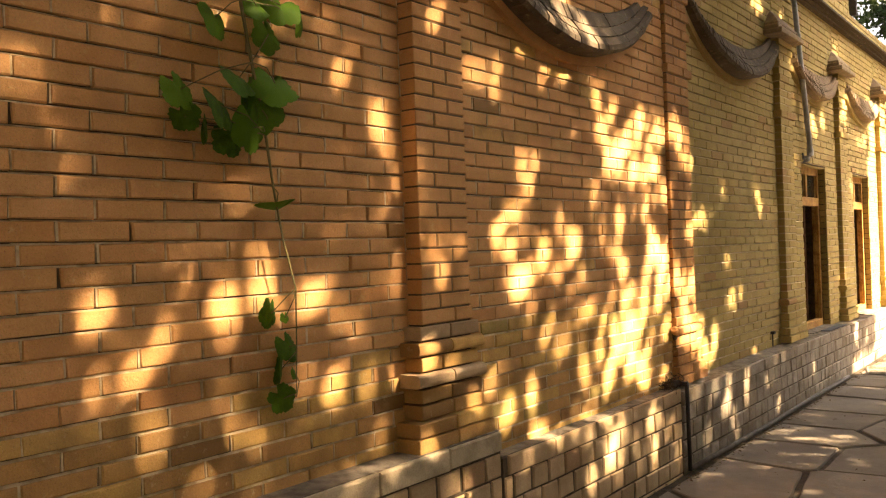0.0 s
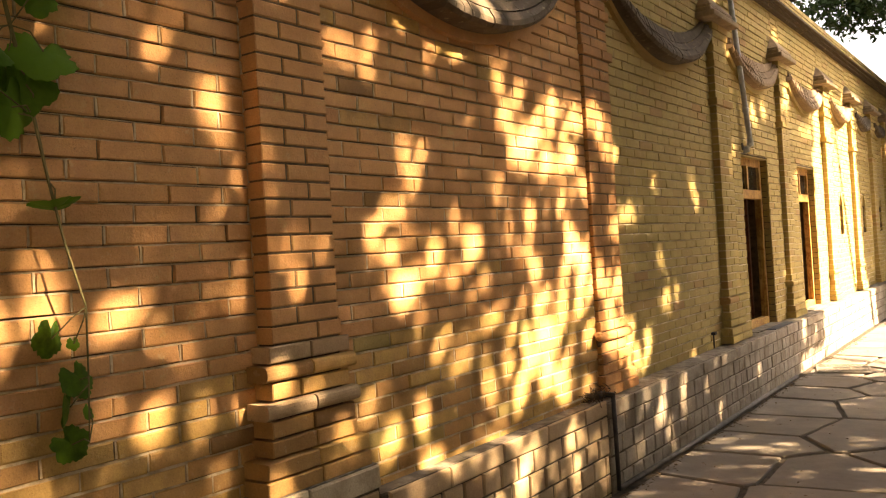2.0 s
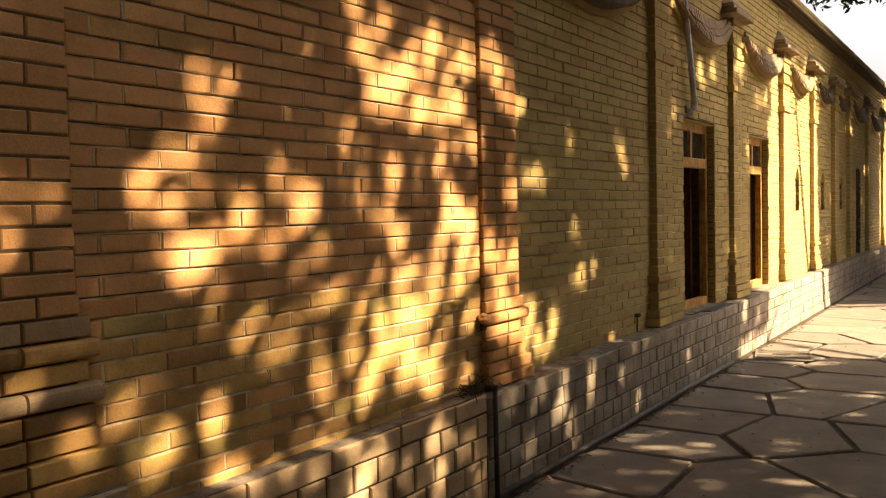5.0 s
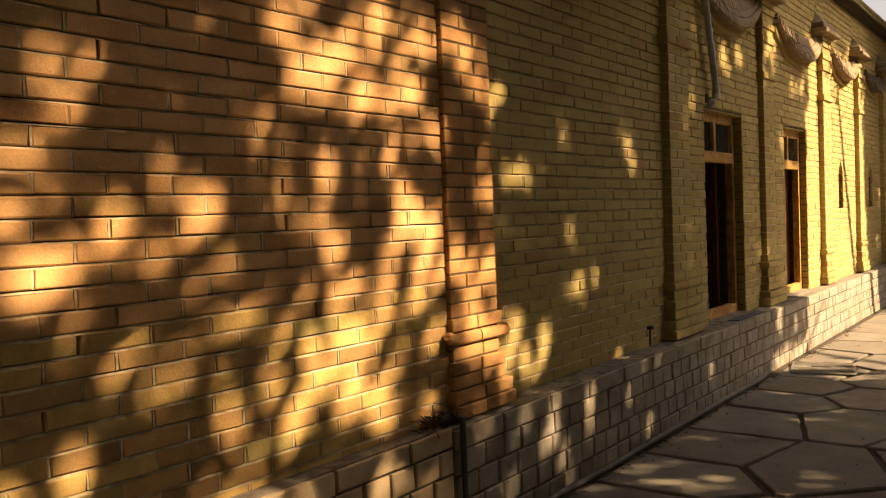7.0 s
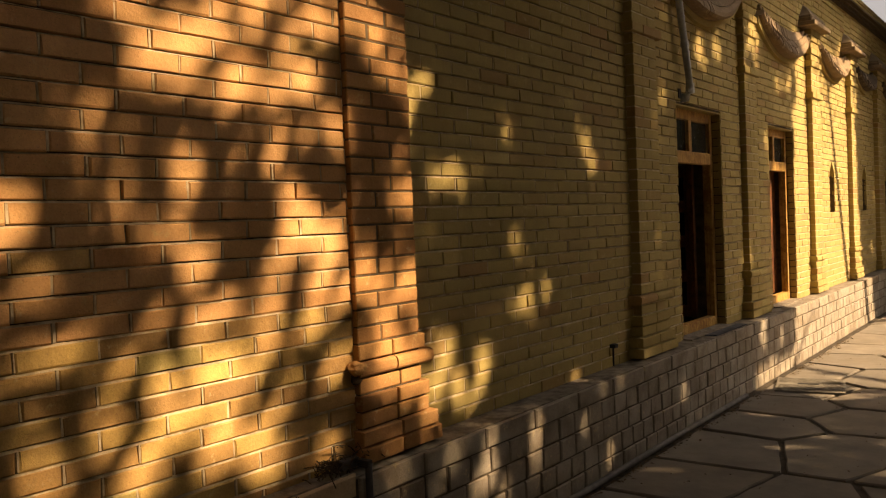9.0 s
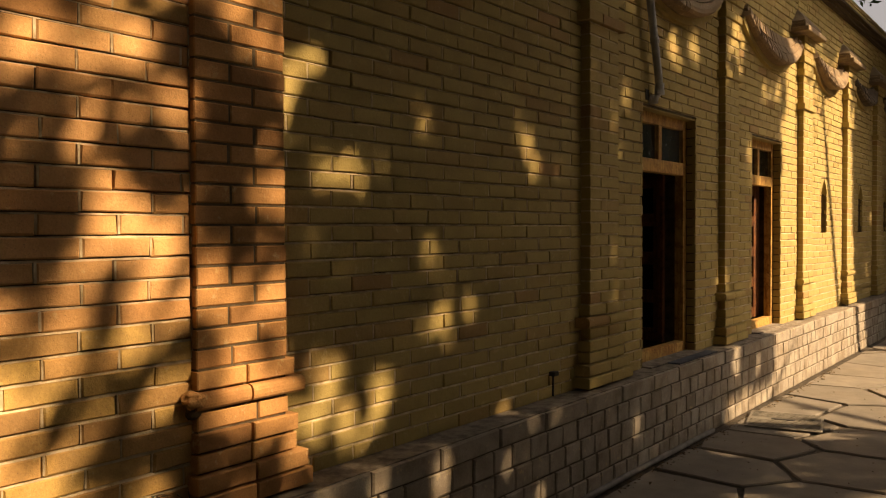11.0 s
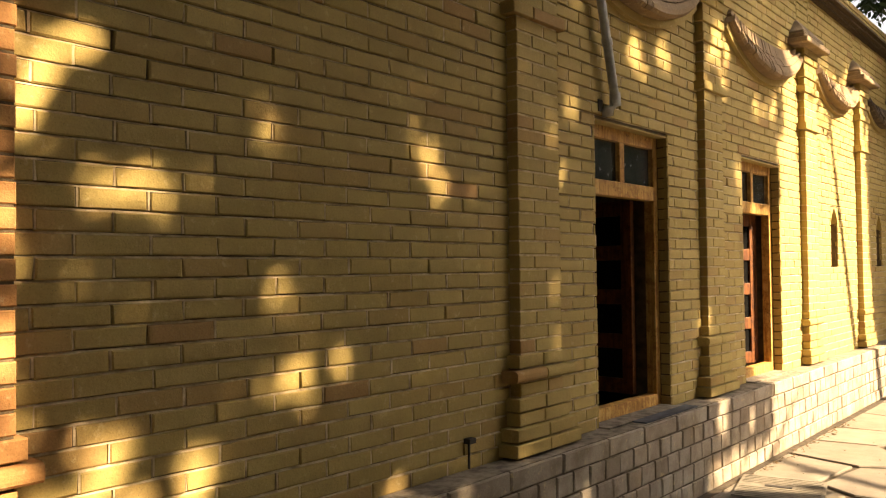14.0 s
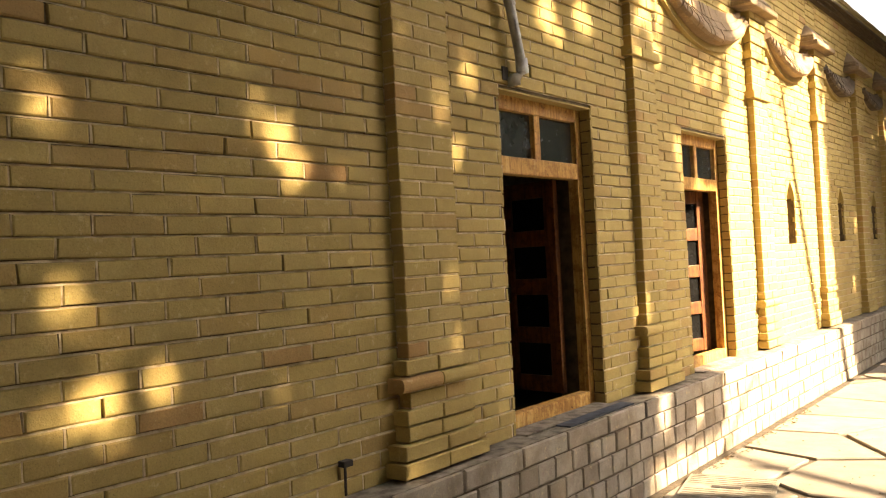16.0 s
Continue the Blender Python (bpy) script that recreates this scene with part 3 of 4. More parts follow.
def door(index, y0, y1, z0, z1, angle):
    fx = -2.492
    d = tagged(new("door_%d" % index), "narrow golden-brown wooden door, its glazed leaf ajar, two-pane transom above", "door", "glazed wooden doors", "structure")
    d.matrix_basis = pose(fx, y0, z0)
    w, h = y1 - y0, z1 - z0
    s = 0.062
    tz = h - 0.43
    fr = boxes((-0.07, 0, 0, s, 0, h, 0.006), (-0.07, 0, w - s, w, 0, h, 0.006), (-0.068, -0.002, s, w - s, h - 0.085, h, 0.006), (-0.068, 0.004, s, w - s, tz, tz + 0.095, 0.008), (-0.068, 0.006, s, w - s, 0, 0.085, 0.008), (-0.066, -0.004, w / 2 - 0.03, w / 2 + 0.03, tz + 0.095, h - 0.085, 0.005))
    part("door_frame", fr, FRAME_WOOD, d, "golden weathered wooden frame")
    for ya, yb in ((s, w / 2 - 0.03), (w / 2 + 0.03, w - s)):
        part("pane", boxes((-0.04, -0.034, ya, yb, tz + 0.095, h - 0.085)), DUSTY_GLASS, d, "dusty dark glass")
    # two leaves that open inwards; they hang behind the frame
    lw, lz0, lz1 = (w - 2 * s) / 2 - 0.004, 0.075, tz + 0.01
    for side, turn in ((1, angle), (-1, 86)):
        lb = bmesh.new()
        st = 0.082
        box(lb, -0.02, 0.02, -st, 0, lz0, lz1, 0.005)
        box(lb, -0.02, 0.02, -lw, -lw + st, lz0, lz1, 0.005)
        rails = 5
        gap = (lz1 - lz0 - 0.10) / (rails - 1)
        for i in range(rails):
            z = lz0 + i * gap
            box(lb, -0.018, 0.018, -lw + st, -st, z, z + 0.10, 0.005)
        leaf = part("leaf", lb, LEAF_WOOD, d, "dark brown glazed leaf opened inwards, its colour deepened for the shade indoors")
        leaf.matrix_basis = pose(-0.13, w - s - (0.06 if index == 1 else 0.0), 0, 0, 0, -turn) if side == 1 else pose(-0.13, s, 0, 0, 0, 180 + turn)
        for i in range(rails - 1):
            z = lz0 + i * gap + 0.10
            part("pane", boxes((-0.003, 0.003, -lw + st, -st, z, z + gap - 0.10)), LEAF_GLASS, leaf)
        kb = bmesh.new()
        box(kb, 0.02, 0.045, -lw + 0.03, -lw + 0.05, 0.62, 0.74, 0.004)
        part("handle", kb, IRON, leaf)
    part("threshold", boxes((0.001, 0.14, 0.01, w - 0.01, -0.002, 0.012, 0.004)), LEDGE, d, "dark cement sill")
    if index == 1:
        part("sill_patch", boxes((0.142, 0.232, 0.28, w + 0.05, 0.0035, 0.0125, 0.003)), SLATE, d, "dark slate-blue patch on the sill")
    return d


for i, (y0, y1, z0, z1) in enumerate(DOORS):
    door(i + 1, y0, y1, z0, z1, (96, 21)[i])


def reveal(y0, y1, z0, z1):
    """Brick jambs and soffit between the wall face and the wooden frame."""
    ob = tagged(part("lintel", boxes((-2.489, WALL - 0.004, y0, y1, z1 - 0.010, z1 - 0.001)), YELLOW), "yellow brick soffit and jambs of a door opening", "lintel", kind="structure")
    for y, sgn in ((y0, 1), (y1, -1)):
        n = round((z1 - z0) / COURSE)
        for i in range(n):
            z = z0 + (i + 0.5) * (z1 - z0) / n
            br = new("brick", brick_mesh(0.07, COURSE - JOINT, YELLOW, 0.02, 0.003))
            br.parent = ob
            br.matrix_basis = Matrix.LocRotScale((-2.453, y + sgn * (0.005 + rng.uniform(0, 0.003)), z), Euler((0, 0, radians(90 * sgn))), None)


for hole in DOORS:
    reveal(*hole)

# niches with pointed heads
for i, (y0, y1, z0, z1) in enumerate(NICHES):
    w = y1 - y0
    bm = boxes((-2.60, -2.56, y0, y1, z0, z1))
    nb = tagged(part("niche", bm, YELLOW), "narrow pointed blind niche in the yellow wall", "niche", "pointed niches", "structure")
    hd = bmesh.new()
    for sgn in (0, 1):
        pts = [(0, z1), (0, z1 - 0.17), (w * 0.16, z1 - 0.09), (w * 0.5, z1)]
        f = [hd.verts.new((WALL + 0.001, (y0 + p if sgn == 0 else y1 - p), q)) for p, q in pts]
        b = [hd.verts.new((-2.56, (y0 + p if sgn == 0 else y1 - p), q)) for p, q in pts]
        hd.faces.new(f if sgn else f[::-1])
        for k in range(4):
            hd.faces.new((f[k], f[(k + 1) % 4], b[(k + 1) % 4], b[k]))
    part("niche_head", hd, YELLOW, nb)
fw = tagged(part("window_1", boxes((-2.56, -2.50, FAR_WINDOW[0], FAR_WINDOW[0] + 0.07, FAR_WINDOW[2], FAR_WINDOW[3]), (-2.56, -2.50, FAR_WINDOW[1] - 0.07, FAR_WINDOW[1], FAR_WINDOW[2], FAR_WINDOW[3]), (-2.56, -2.50, FAR_WINDOW[0] + 0.07, FAR_WINDOW[1] - 0.07, 1.6, 1.7), (-2.56, -2.50, FAR_WINDOW[0] + 0.07, FAR_WINDOW[1] - 0.07, FAR_WINDOW[3] - 0.08, FAR_WINDOW[3])), FRAME_WOOD), "golden wooden window frame far along the wall", "window", kind="structure")
part("pane", boxes((-2.54, -2.53, FAR_WINDOW[0] + 0.07, FAR_WINDOW[1] - 0.07, FAR_WINDOW[2], FAR_WINDOW[3] - 0.08)), DUSTY_GLASS, fw)

# ---- ground and flagstones ----
gm = plain("garden_soil", (0.10, 0.083, 0.06), 0.95, 0, 0.35, 3)
tagged(part("ground", boxes((-400, 400, -400, 400, -0.5, -0.066)), gm), "bare earth and gravel", "ground", kind="structure")
pave = tagged(part("pavement", boxes((-2.74, 3.6, -3.0, 30.0, -0.034, -0.016)), SOIL), "crazy paving of large irregular flagstones with dark joints", "pavement", kind="structure")


def clip(poly, p, n):
    """Keep the side of the line through p that n looks away from."""
    out = []
    for a, b in zip(poly, poly[1:] + poly[:1]):
        da, db = (a - p).dot(n), (b - p).dot(n)
        if da <= 0:
            out.append(a)
        if da * db < 0:
            out.append(a.lerp(b, da / (da - db)))
    return out


# middles of the flags beside the plinth, where the path is seen closest
NEAR_FLAGS = [(-1.99, 5.50), (-1.86, 6.28), (-1.88, 6.95), (-1.89, 7.60), (-1.91, 8.40), (-1.15, 7.46), (-1.19, 6.30), (-0.62, 6.92), (-0.55, 7.70), (-1.18, 8.62), (-0.60, 8.40), (-1.85, 9.10), (-1.82, 9.72), (-1.25, 9.50), (-1.87, 10.45), (-1.28, 10.25), (-2.03, 11.25), (-1.35, 11.15), (-1.81, 12.00), (-1.90, 12.75), (-1.25, 12.40), (-1.95, 13.40)]


def flagstones():
    prng = random.Random(5)
    X0, X1, Y0, Y1, SX, SY = -2.17, 3.5, -2.8, 29.5, 0.92, 1.05
    seeds = [Vector(p) for p in NEAR_FLAGS]
    for i in range(-1, 9):
        for j in range(-1, 35):
            p = Vector((X0 + (i + 0.5 + prng.uniform(-0.34, 0.34)) * SX, Y0 + (j + 0.5 + (0.5 if i % 2 else 0) + prng.uniform(-0.34, 0.34)) * SY))
            if min((p - q).length for q in seeds[:len(NEAR_FLAGS)]) > 0.66:
                seeds.append(p)
    for s in seeds:
        poly = [Vector((X0, Y0)), Vector((X1, Y0)), Vector((X1, Y1)), Vector((X0, Y1))]
        for o in sorted((q for q in seeds if q is not s and (q - s).length < 3.2), key=lambda q: (q - s).length):
            n = (o - s).normalized()
            poly = clip(poly, (s + o) / 2 - n * prng.uniform(0.015, 0.032), n)
            if not poly:
                break
        if len(poly) < 3:
            continue
        # worn outline
        fine = []
        for a, b in zip(poly, poly[1:] + poly[:1]):
            k = max(1, int((b - a).length / 0.12))
            for q in range(k):
                p = a.lerp(b, q / k)
                fine.append(p + Vector((prng.uniform(-0.006, 0.006), prng.uniform(-0.006, 0.006))))
        if len(fine) < 4:
            continue
        c = sum(fine, Vector((0, 0))) / len(fine)
        z = prng.uniform(-0.004, 0.004)
        bm = bmesh.new()
        lo = [bm.verts.new((p.x - c.x, p.y - c.y, -0.03)) for p in fine]
        md = [bm.verts.new((p.x - c.x, p.y - c.y, -0.008)) for p in fine]
        hi = [bm.verts.new(((p.x - c.x) * 0.985, (p.y - c.y) * 0.985, 0.0)) for p in fine]
        m = len(fine)
        for k in range(m):
            bm.faces.new((lo[k], lo[(k + 1) % m], md[(k + 1) % m], md[k]))
            bm.faces.new((md[k], md[(k + 1) % m], hi[(k + 1) % m], hi[k]))
        bm.faces.new(hi)
        fl = part("flagstone", bm, FLAG, pave)
        fl.matrix_basis = pose(c.x, c.y, z, prng.uniform(-0.3, 0.3), prng.uniform(-0.3, 0.3))


flagstones()
pave.location.z = -0.03

# ---- small fixed things on the wall ----
pb = bmesh.new()
tube(pb, [(-2.355, 8.86, 4.04), (-2.355, 9.29, 2.46), (-2.36, 9.305, 2.40), (-2.38, 9.29, 2.36), (-2.42, 9.25, 2.35)], 0.026, 12)
pipe = tagged(part("downpipe", pb, PIPE_GREY, smooth=True), "grey metal downpipe bending into the wall above the door", "pipe")
for z, y in ((3.6, 8.98), (2.75, 9.211)):
    cb = bmesh.new()
    tube(cb, [(-2.355, y + 0.006, z - 0.02), (-2.355, y - 0.005, z + 0.02)], 0.031, 12)
    part("collar", cb, PIPE_GREY, pipe)
eb = bmesh.new()
tube(eb, [(-2.358, 9.30, 2.47), (-2.36, 9.308, 2.405), (-2.385, 9.285, 2.365), (-2.405, 9.262, 2.36)], 0.034, 12, [0.95, 1.05, 1.05, 1.0])
part("elbow", eb, PIPE_GREY, pipe, smooth=True)
part("socket", boxes((-2.414, -2.408, 9.195, 9.245, 2.355, 2.425)), IRON, pipe, "dark hole beside the pipe")
sb = bmesh.new()
tube(sb, [(-2.225, 5.44, 0.575), (-2.222, 5.44, -0.02)], 0.014, 10)
stand = tagged(part("standpipe", sb, IRON, smooth=True), "thin dark iron pipe down the plinth", "pipe")
part("tap", boxes((-2.36, -2.215, 5.425, 5.455, 0.556, 0.585, 0.006), (-2.30, -2.27, 5.34, 5.44, 0.556, 0.595, 0.008)), IRON, stand)
gp = bmesh.new()
tube(gp, [(-2.205, 5.44, 0.0), (-2.195, 7.0, -0.008), (-2.20, 8.6, -0.006), (-2.195, 9.9, -0.01)], 0.017, 10)
tagged(part("ground_pipe", gp, PIPE_DARK, smooth=True), "thin dark pipe along the foot of the plinth", "pipe")
wb = bmesh.new()
tw = random.Random(4)
for _ in range(110):
    c = Vector((-2.31 + tw.gauss(0, 0.028), 5.35 + tw.gauss(0, 0.065), 0.553 + abs(tw.gauss(0, 0.03))))
    d = Vector((tw.gauss(0, 1), tw.gauss(0, 1), tw.gauss(0, 0.5))).normalized() * tw.uniform(0.02, 0.05)
    tube(wb, [c - d, c + Vector((0, 0, 0.004)), c + d], 0.0022, 4)
tagged(part("nest", wb, TWIG_DARK), "small heap of dry twigs and leaves on the ledge", "debris")
nb = bmesh.new()
tube(nb, [(-2.40, 7.93, 0.535), (-2.398, 7.93, 0.655)], 0.006, 8)
box(nb, -2.412, -2.375, 7.905, 7.955, 0.65, 0.675, 0.004)
tagged(part("wall_stub", nb, IRON), "small dark iron stub standing on the ledge", "pipe")
db = bmesh.new()
box(db, -0.27, 0.27, -0.29, 0.29, 0.001, 0.009, 0.003)
drain = tagged(part("drain_cover", db, DRAIN_METAL), "square grey drain cover with a slot, set in the paving", "drain cover")
part("slot", boxes((-0.10, 0.07, 0.0, 0.045, 0.0095, 0.013, 0.001)), IRON, drain)
for k in range(13):
    part("rib", boxes((-0.25, 0.25, -0.26 + k * 0.043, -0.25 + k * 0.043, 0.0092, 0.0115)) if not 5 < k < 8 else boxes((0.09, 0.25, -0.26 + k * 0.043, -0.25 + k * 0.043, 0.0092, 0.0115)), DRAIN_METAL, drain)
drain.matrix_basis = pose(-1.87, 10.56, -0.025, 0, 0, 12)

# broken corner of a pilaster's foot and the hole it left
lump = bmesh.new()
bmesh.ops.create_icosphere(lump, subdivisions=3, radius=0.036)
for v in lump.verts:
    v.co *= 1 + 0.35 * noise.noise(v.co * 38)
    v.co.z *= 0.8
broken = tagged(part("broken_brick", lump, RED_BROWN), "broken rounded end of a foot brick on the pilaster", "brick")
broken.matrix_basis = pose(-2.312, 5.492, 0.925)
hole = bmesh.new()
bmesh.ops.create_icosphere(hole, subdivisions=2, radius=0.03)
for v in hole.verts:
    v.co *= 1 + 0.4 * noise.noise(v.co * 30)
    v.co.x *= 0.5
part("socket", hole, TWIG_DARK, broken, "dark crumbled socket").matrix_basis = pose(-0.012, 0.006, -0.038)

# dry leaves and crumbs swept against the foot of the plinth and into the joints
lv = random.Random(17)
lb = bmesh.new()
for q in range(620):
    if q < 430:
        c = Vector((-2.165 + abs(lv.gauss(0, 0.035)), lv.uniform(4.6, 13.5), -0.022))
    else:
        c = Vector((lv.uniform(-2.1, -0.4), lv.uniform(5.2, 12.5), -0.022))
    a, size = lv.uniform(0, 6.28), lv.uniform(0.006, 0.022) if q < 430 else lv.uniform(0.004, 0.013)
    u, w = Vector((math.cos(a), math.sin(a), lv.uniform(-0.2, 0.3))), Vector((-math.sin(a), math.cos(a), lv.uniform(-0.2, 0.3)))
    lb.faces.new([lb.verts.new(c + p) for p in (-u * size, w * size * 0.45 + Vector((0, 0, 0.004)), u * size, -w * size * 0.45 + Vector((0, 0, 0.003)))])
tagged(part("dry_leaves", lb, DRY_LEAF), "small dry brown leaves and crumbs swept against the plinth", "leaf litter", kind="stuff")

# ---- vine on the wall ----


def vine_leaf(size, seed):
    r = random.Random(seed)
    bm = bmesh.new()
    outline = []
    n = 40
    for k in range(n):
        a = 2 * math.pi * k / n
        lobes = 0.80 + 0.17 * abs(math.cos(2.5 * (a - math.pi / 2))) ** 0.7
        notch = 0.55 if abs(a - 1.5 * math.pi) < 0.16 else 1.0
        tooth = 1 + 0.028 * (1 if k % 2 else -1)
        rad = size * lobes * notch * tooth * r.uniform(0.95, 1.05)
        outline.append((rad * math.cos(a), rad * math.sin(a)))
    rings = []
    for s in (0.5, 1.0):
        rings.append([bm.verts.new((x * s, y * s, 0.09 * size * math.sin(2 * math.atan2(y, x) + seed) * s - 0.22 * size * s * s)) for x, y in outline])
    mid = bm.verts.new((0, 0, 0))
    for k in range(n):
        bm.faces.new((mid, rings[0][k], rings[0][(k + 1) % n]))
        bm.faces.new((rings[0][k], rings[1][k], rings[1][(k + 1) % n], rings[0][(k + 1) % n]))
    return bm


vine = tagged(new("vine"), "grape vine trailing down the brick wall with green lobed leaves", "vine")
vs = bmesh.new()
stem = [(-2.30, 1.80, 2.75), (-2.30, 1.833, 2.43), (-2.30, 1.873, 2.22), (-2.30, 1.924, 1.97), (-2.32, 1.967, 1.79), (-2.33, 2.011, 1.607), (-2.33, 2.065, 1.42), (-2.33, 2.059, 1.19), (-2.33, 2.05, 1.02)]
tube(vs, stem, 0.0055, 7, [1.3, 1.2, 1.1, 1, 0.8, 0.7, 0.6, 0.5, 0.3])
part("stem", vs, STEM, vine)
#          y      z     size  off   tilt turn
LEAVES = [(1.736, 2.352, 0.060, 0.10, 70, 20), (2.011, 2.447, 0.072, 0.12, 55, -20), (2.13, 2.41, 0.050, 0.10, 95, 40), (1.966, 2.337, 0.062, 0.10, 80, 10), (1.90, 2.42, 0.05, 0.12, 60, 0), (1.572, 2.085, 0.058, 0.13, 70, 10), (1.590, 2.00, 0.044, 0.12, 110, -40), (1.712, 2.045, 0.070, 0.15, 65, 30), (1.797, 2.151, 0.066, 0.14, 50, 20), (1.945, 2.150, 0.080, 0.15, 55, -10), (1.900, 2.055, 0.070, 0.13, 85, -30), (1.851, 1.985, 0.075, 0.14, 95, 15), (1.777, 1.945, 0.055, 0.11, 100, -10), (1.69, 1.97, 0.045, 0.10, 90, 60), (1.86, 2.10, 0.06, 0.10, 80, 45), (1.99, 1.714, 0.062, 0.08, 170, 5), (1.967, 1.335, 0.050, 0.06, 95, 20), (2.04, 1.312, 0.018, 0.05, 80, 0), (2.046, 1.204, 0.050, 0.06, 70, 10), (2.015, 1.126, 0.055, 0.05, 100, 60), (2.01, 1.018, 0.048, 0.06, 90, -15), (2.077, 1.103, 0.022, 0.05, 75, 30)]
for k, (y, z, size, off, tilt, turn) in enumerate(LEAVES):
    lf = part("leaf", vine_leaf(size * 1.25, k), VINE_LEAF, vine, smooth=True)
    lf.matrix_basis = pose(WALL + off, y, z) @ pose(0, 0, 0, 0, 0, 90 + turn) @ pose(0, 0, 0, tilt, 0, 0) @ pose(0, 0, 0, 0, 0, 180 + 13 * (k % 7 - 3))
    near = min((Vector(p) for p in stem), key=lambda p: (p - Vector((WALL + off, y, z))).length)
    tb = bmesh.new()
    tip = Vector((WALL + off, y, z))
    tube(tb, [near, near.lerp(tip, 0.5) + Vector((0.02, 0, 0.015)), tip], 0.0022, 5)
    part("stalk", tb, STEM, vine)

# ---- trees that shade the path ----
# sunny gaps in the crowns, by where their light falls on the long wall
# slanting streaks: y, z of both ends, half width
STREAKS_LOW = [(4.29, 1.80, 4.52, 1.77, 0.07), (4.61, 1.69, 4.83, 1.63, 0.05), (3.75, 1.45, 3.88, 1.37, 0.06), (4.07, 1.59, 4.28, 1.23, 0.10), (5.28, 1.42, 5.50, 1.26, 0.10), (5.50, 1.26, 5.82, 0.94, 0.10), (4.25, 1.05, 5.05, 1.01, 0.09), (4.68, 0.89, 5.03, 0.65, 0.10), (3.98, 0.88, 4.52, 0.84, 0.06), (4.92, 1.12, 5.41, 1.17, 0.07), (6.21, 0.74, 6.37, 0.62, 0.07), (3.64, 1.49, 3.76, 1.29, 0.08), (3.37, 0.84, 3.51, 0.63, 0.08), (2.58, 1.20, 2.63, 1.12, 0.06), (2.42, 1.02, 2.67, 0.97, 0.06), (2.58, 1.51, 2.65, 1.47, 0.05), (2.86, 1.54, 2.90, 1.39, 0.06), (4.40, 1.47, 4.75, 1.30, 0.06)]
STREAKS_HIGH = [(5.20, 1.54, 5.52, 1.20, 0.08), (4.98, 1.16, 5.40, 1.14, 0.07), (5.03, 2.03, 5.32, 1.87, 0.06), (5.70, 2.08, 5.88, 1.94, 0.05), (5.80, 1.36, 5.87, 1.10, 0.04), (5.72, 1.00, 5.80, 0.94, 0.06), (3.98, 2.95, 4.22, 2.52, 0.12), (4.22, 2.52, 4.62, 2.36, 0.12), (4.50, 2.14, 4.56, 1.95, 0.09), (3.48, 1.62, 3.62, 1.26, 0.09), (5.14, 2.24, 5.20, 1.95, 0.06), (3.70, 1.47, 4.05, 1.45, 0.07), (3.74, 1.00, 3.86, 0.95, 0.08), (3.60, 1.96, 3.68, 1.84, 0.05), (4.45, 2.36, 4.74, 2.01, 0.10), (4.74, 2.01, 5.23, 1.83, 0.10), (5.12, 2.33, 5.55, 2.20, 0.06), (5.60, 2.24, 5.92, 2.00, 0.12), (5.45, 0.86, 5.95, 0.72, 0.10), (5.73, 1.62, 5.85, 1.51, 0.06), (3.81, 2.50, 4.50, 2.48, 0.11), (3.24, 2.34, 3.51, 2.26, 0.07), (4.85, 2.22, 5.10, 2.12, 0.05), (5.30, 1.98, 5.50, 1.80, 0.07), (3.10, 1.48, 3.30, 1.40, 0.05), (1.05, 2.05, 1.12, 2.02, 0.09), (1.55, 2.45, 1.58, 2.36, 0.09), (2.10, 1.66, 2.16, 1.60, 0.05), (0.55, 2.35, 0.80, 2.28, 0.08)]
# rounder gaps: y, z, half width, half height
GAPS_MID = [(6.07, 2.13, 0.08, 0.06), (6.28, 1.71, 0.20, 0.075), (6.51, 1.73, 0.05, 0.06), (6.01, 1.84, 0.03, 0.06), (6.82, 1.95, 0.05, 0.08), (7.71, 1.9, 0.06, 0.13), (7.03, 1.48, 0.04, 0.04), (6.1, 1.42, 0.07, 0.03), (6.29, 1.33, 0.03, 0.04), (6.87, 1.34, 0.08, 0.05), (7.01, 1.23, 0.07, 0.06), (6.91, 1.04, 0.09, 0.07), (7.0, 0.97, 0.05, 0.04), (7.16, 1.07, 0.03, 0.04), (6.17, 0.92, 0.07, 0.08), (6.47, 0.87, 0.04, 0.04), (6.52, 0.78, 0.04, 0.04), (6.63, 0.85, 0.03, 0.02), (6.15, 0.74, 0.12, 0.06), (8.56, 2.1, 0.05, 0.04), (8.9, 2.36, 0.06, 0.11), (9.69, 2.76, 0.09, 0.1), (8.67, 1.06, 0.05, 0.07), (7.66, 0.99, 0.03, 0.04)]
GAPS_FAR = [(9.68, 2.77, 0.10, 0.12), (5.85, 0.60, 0.10, 0.12), (10.6, 1.0, 0.03, 0.08), (11.4, 2.1, 0.04, 0.12), (10.5, 0.3, 0.10, 0.16), (4.3, 0.5, 0.12, 0.12)]


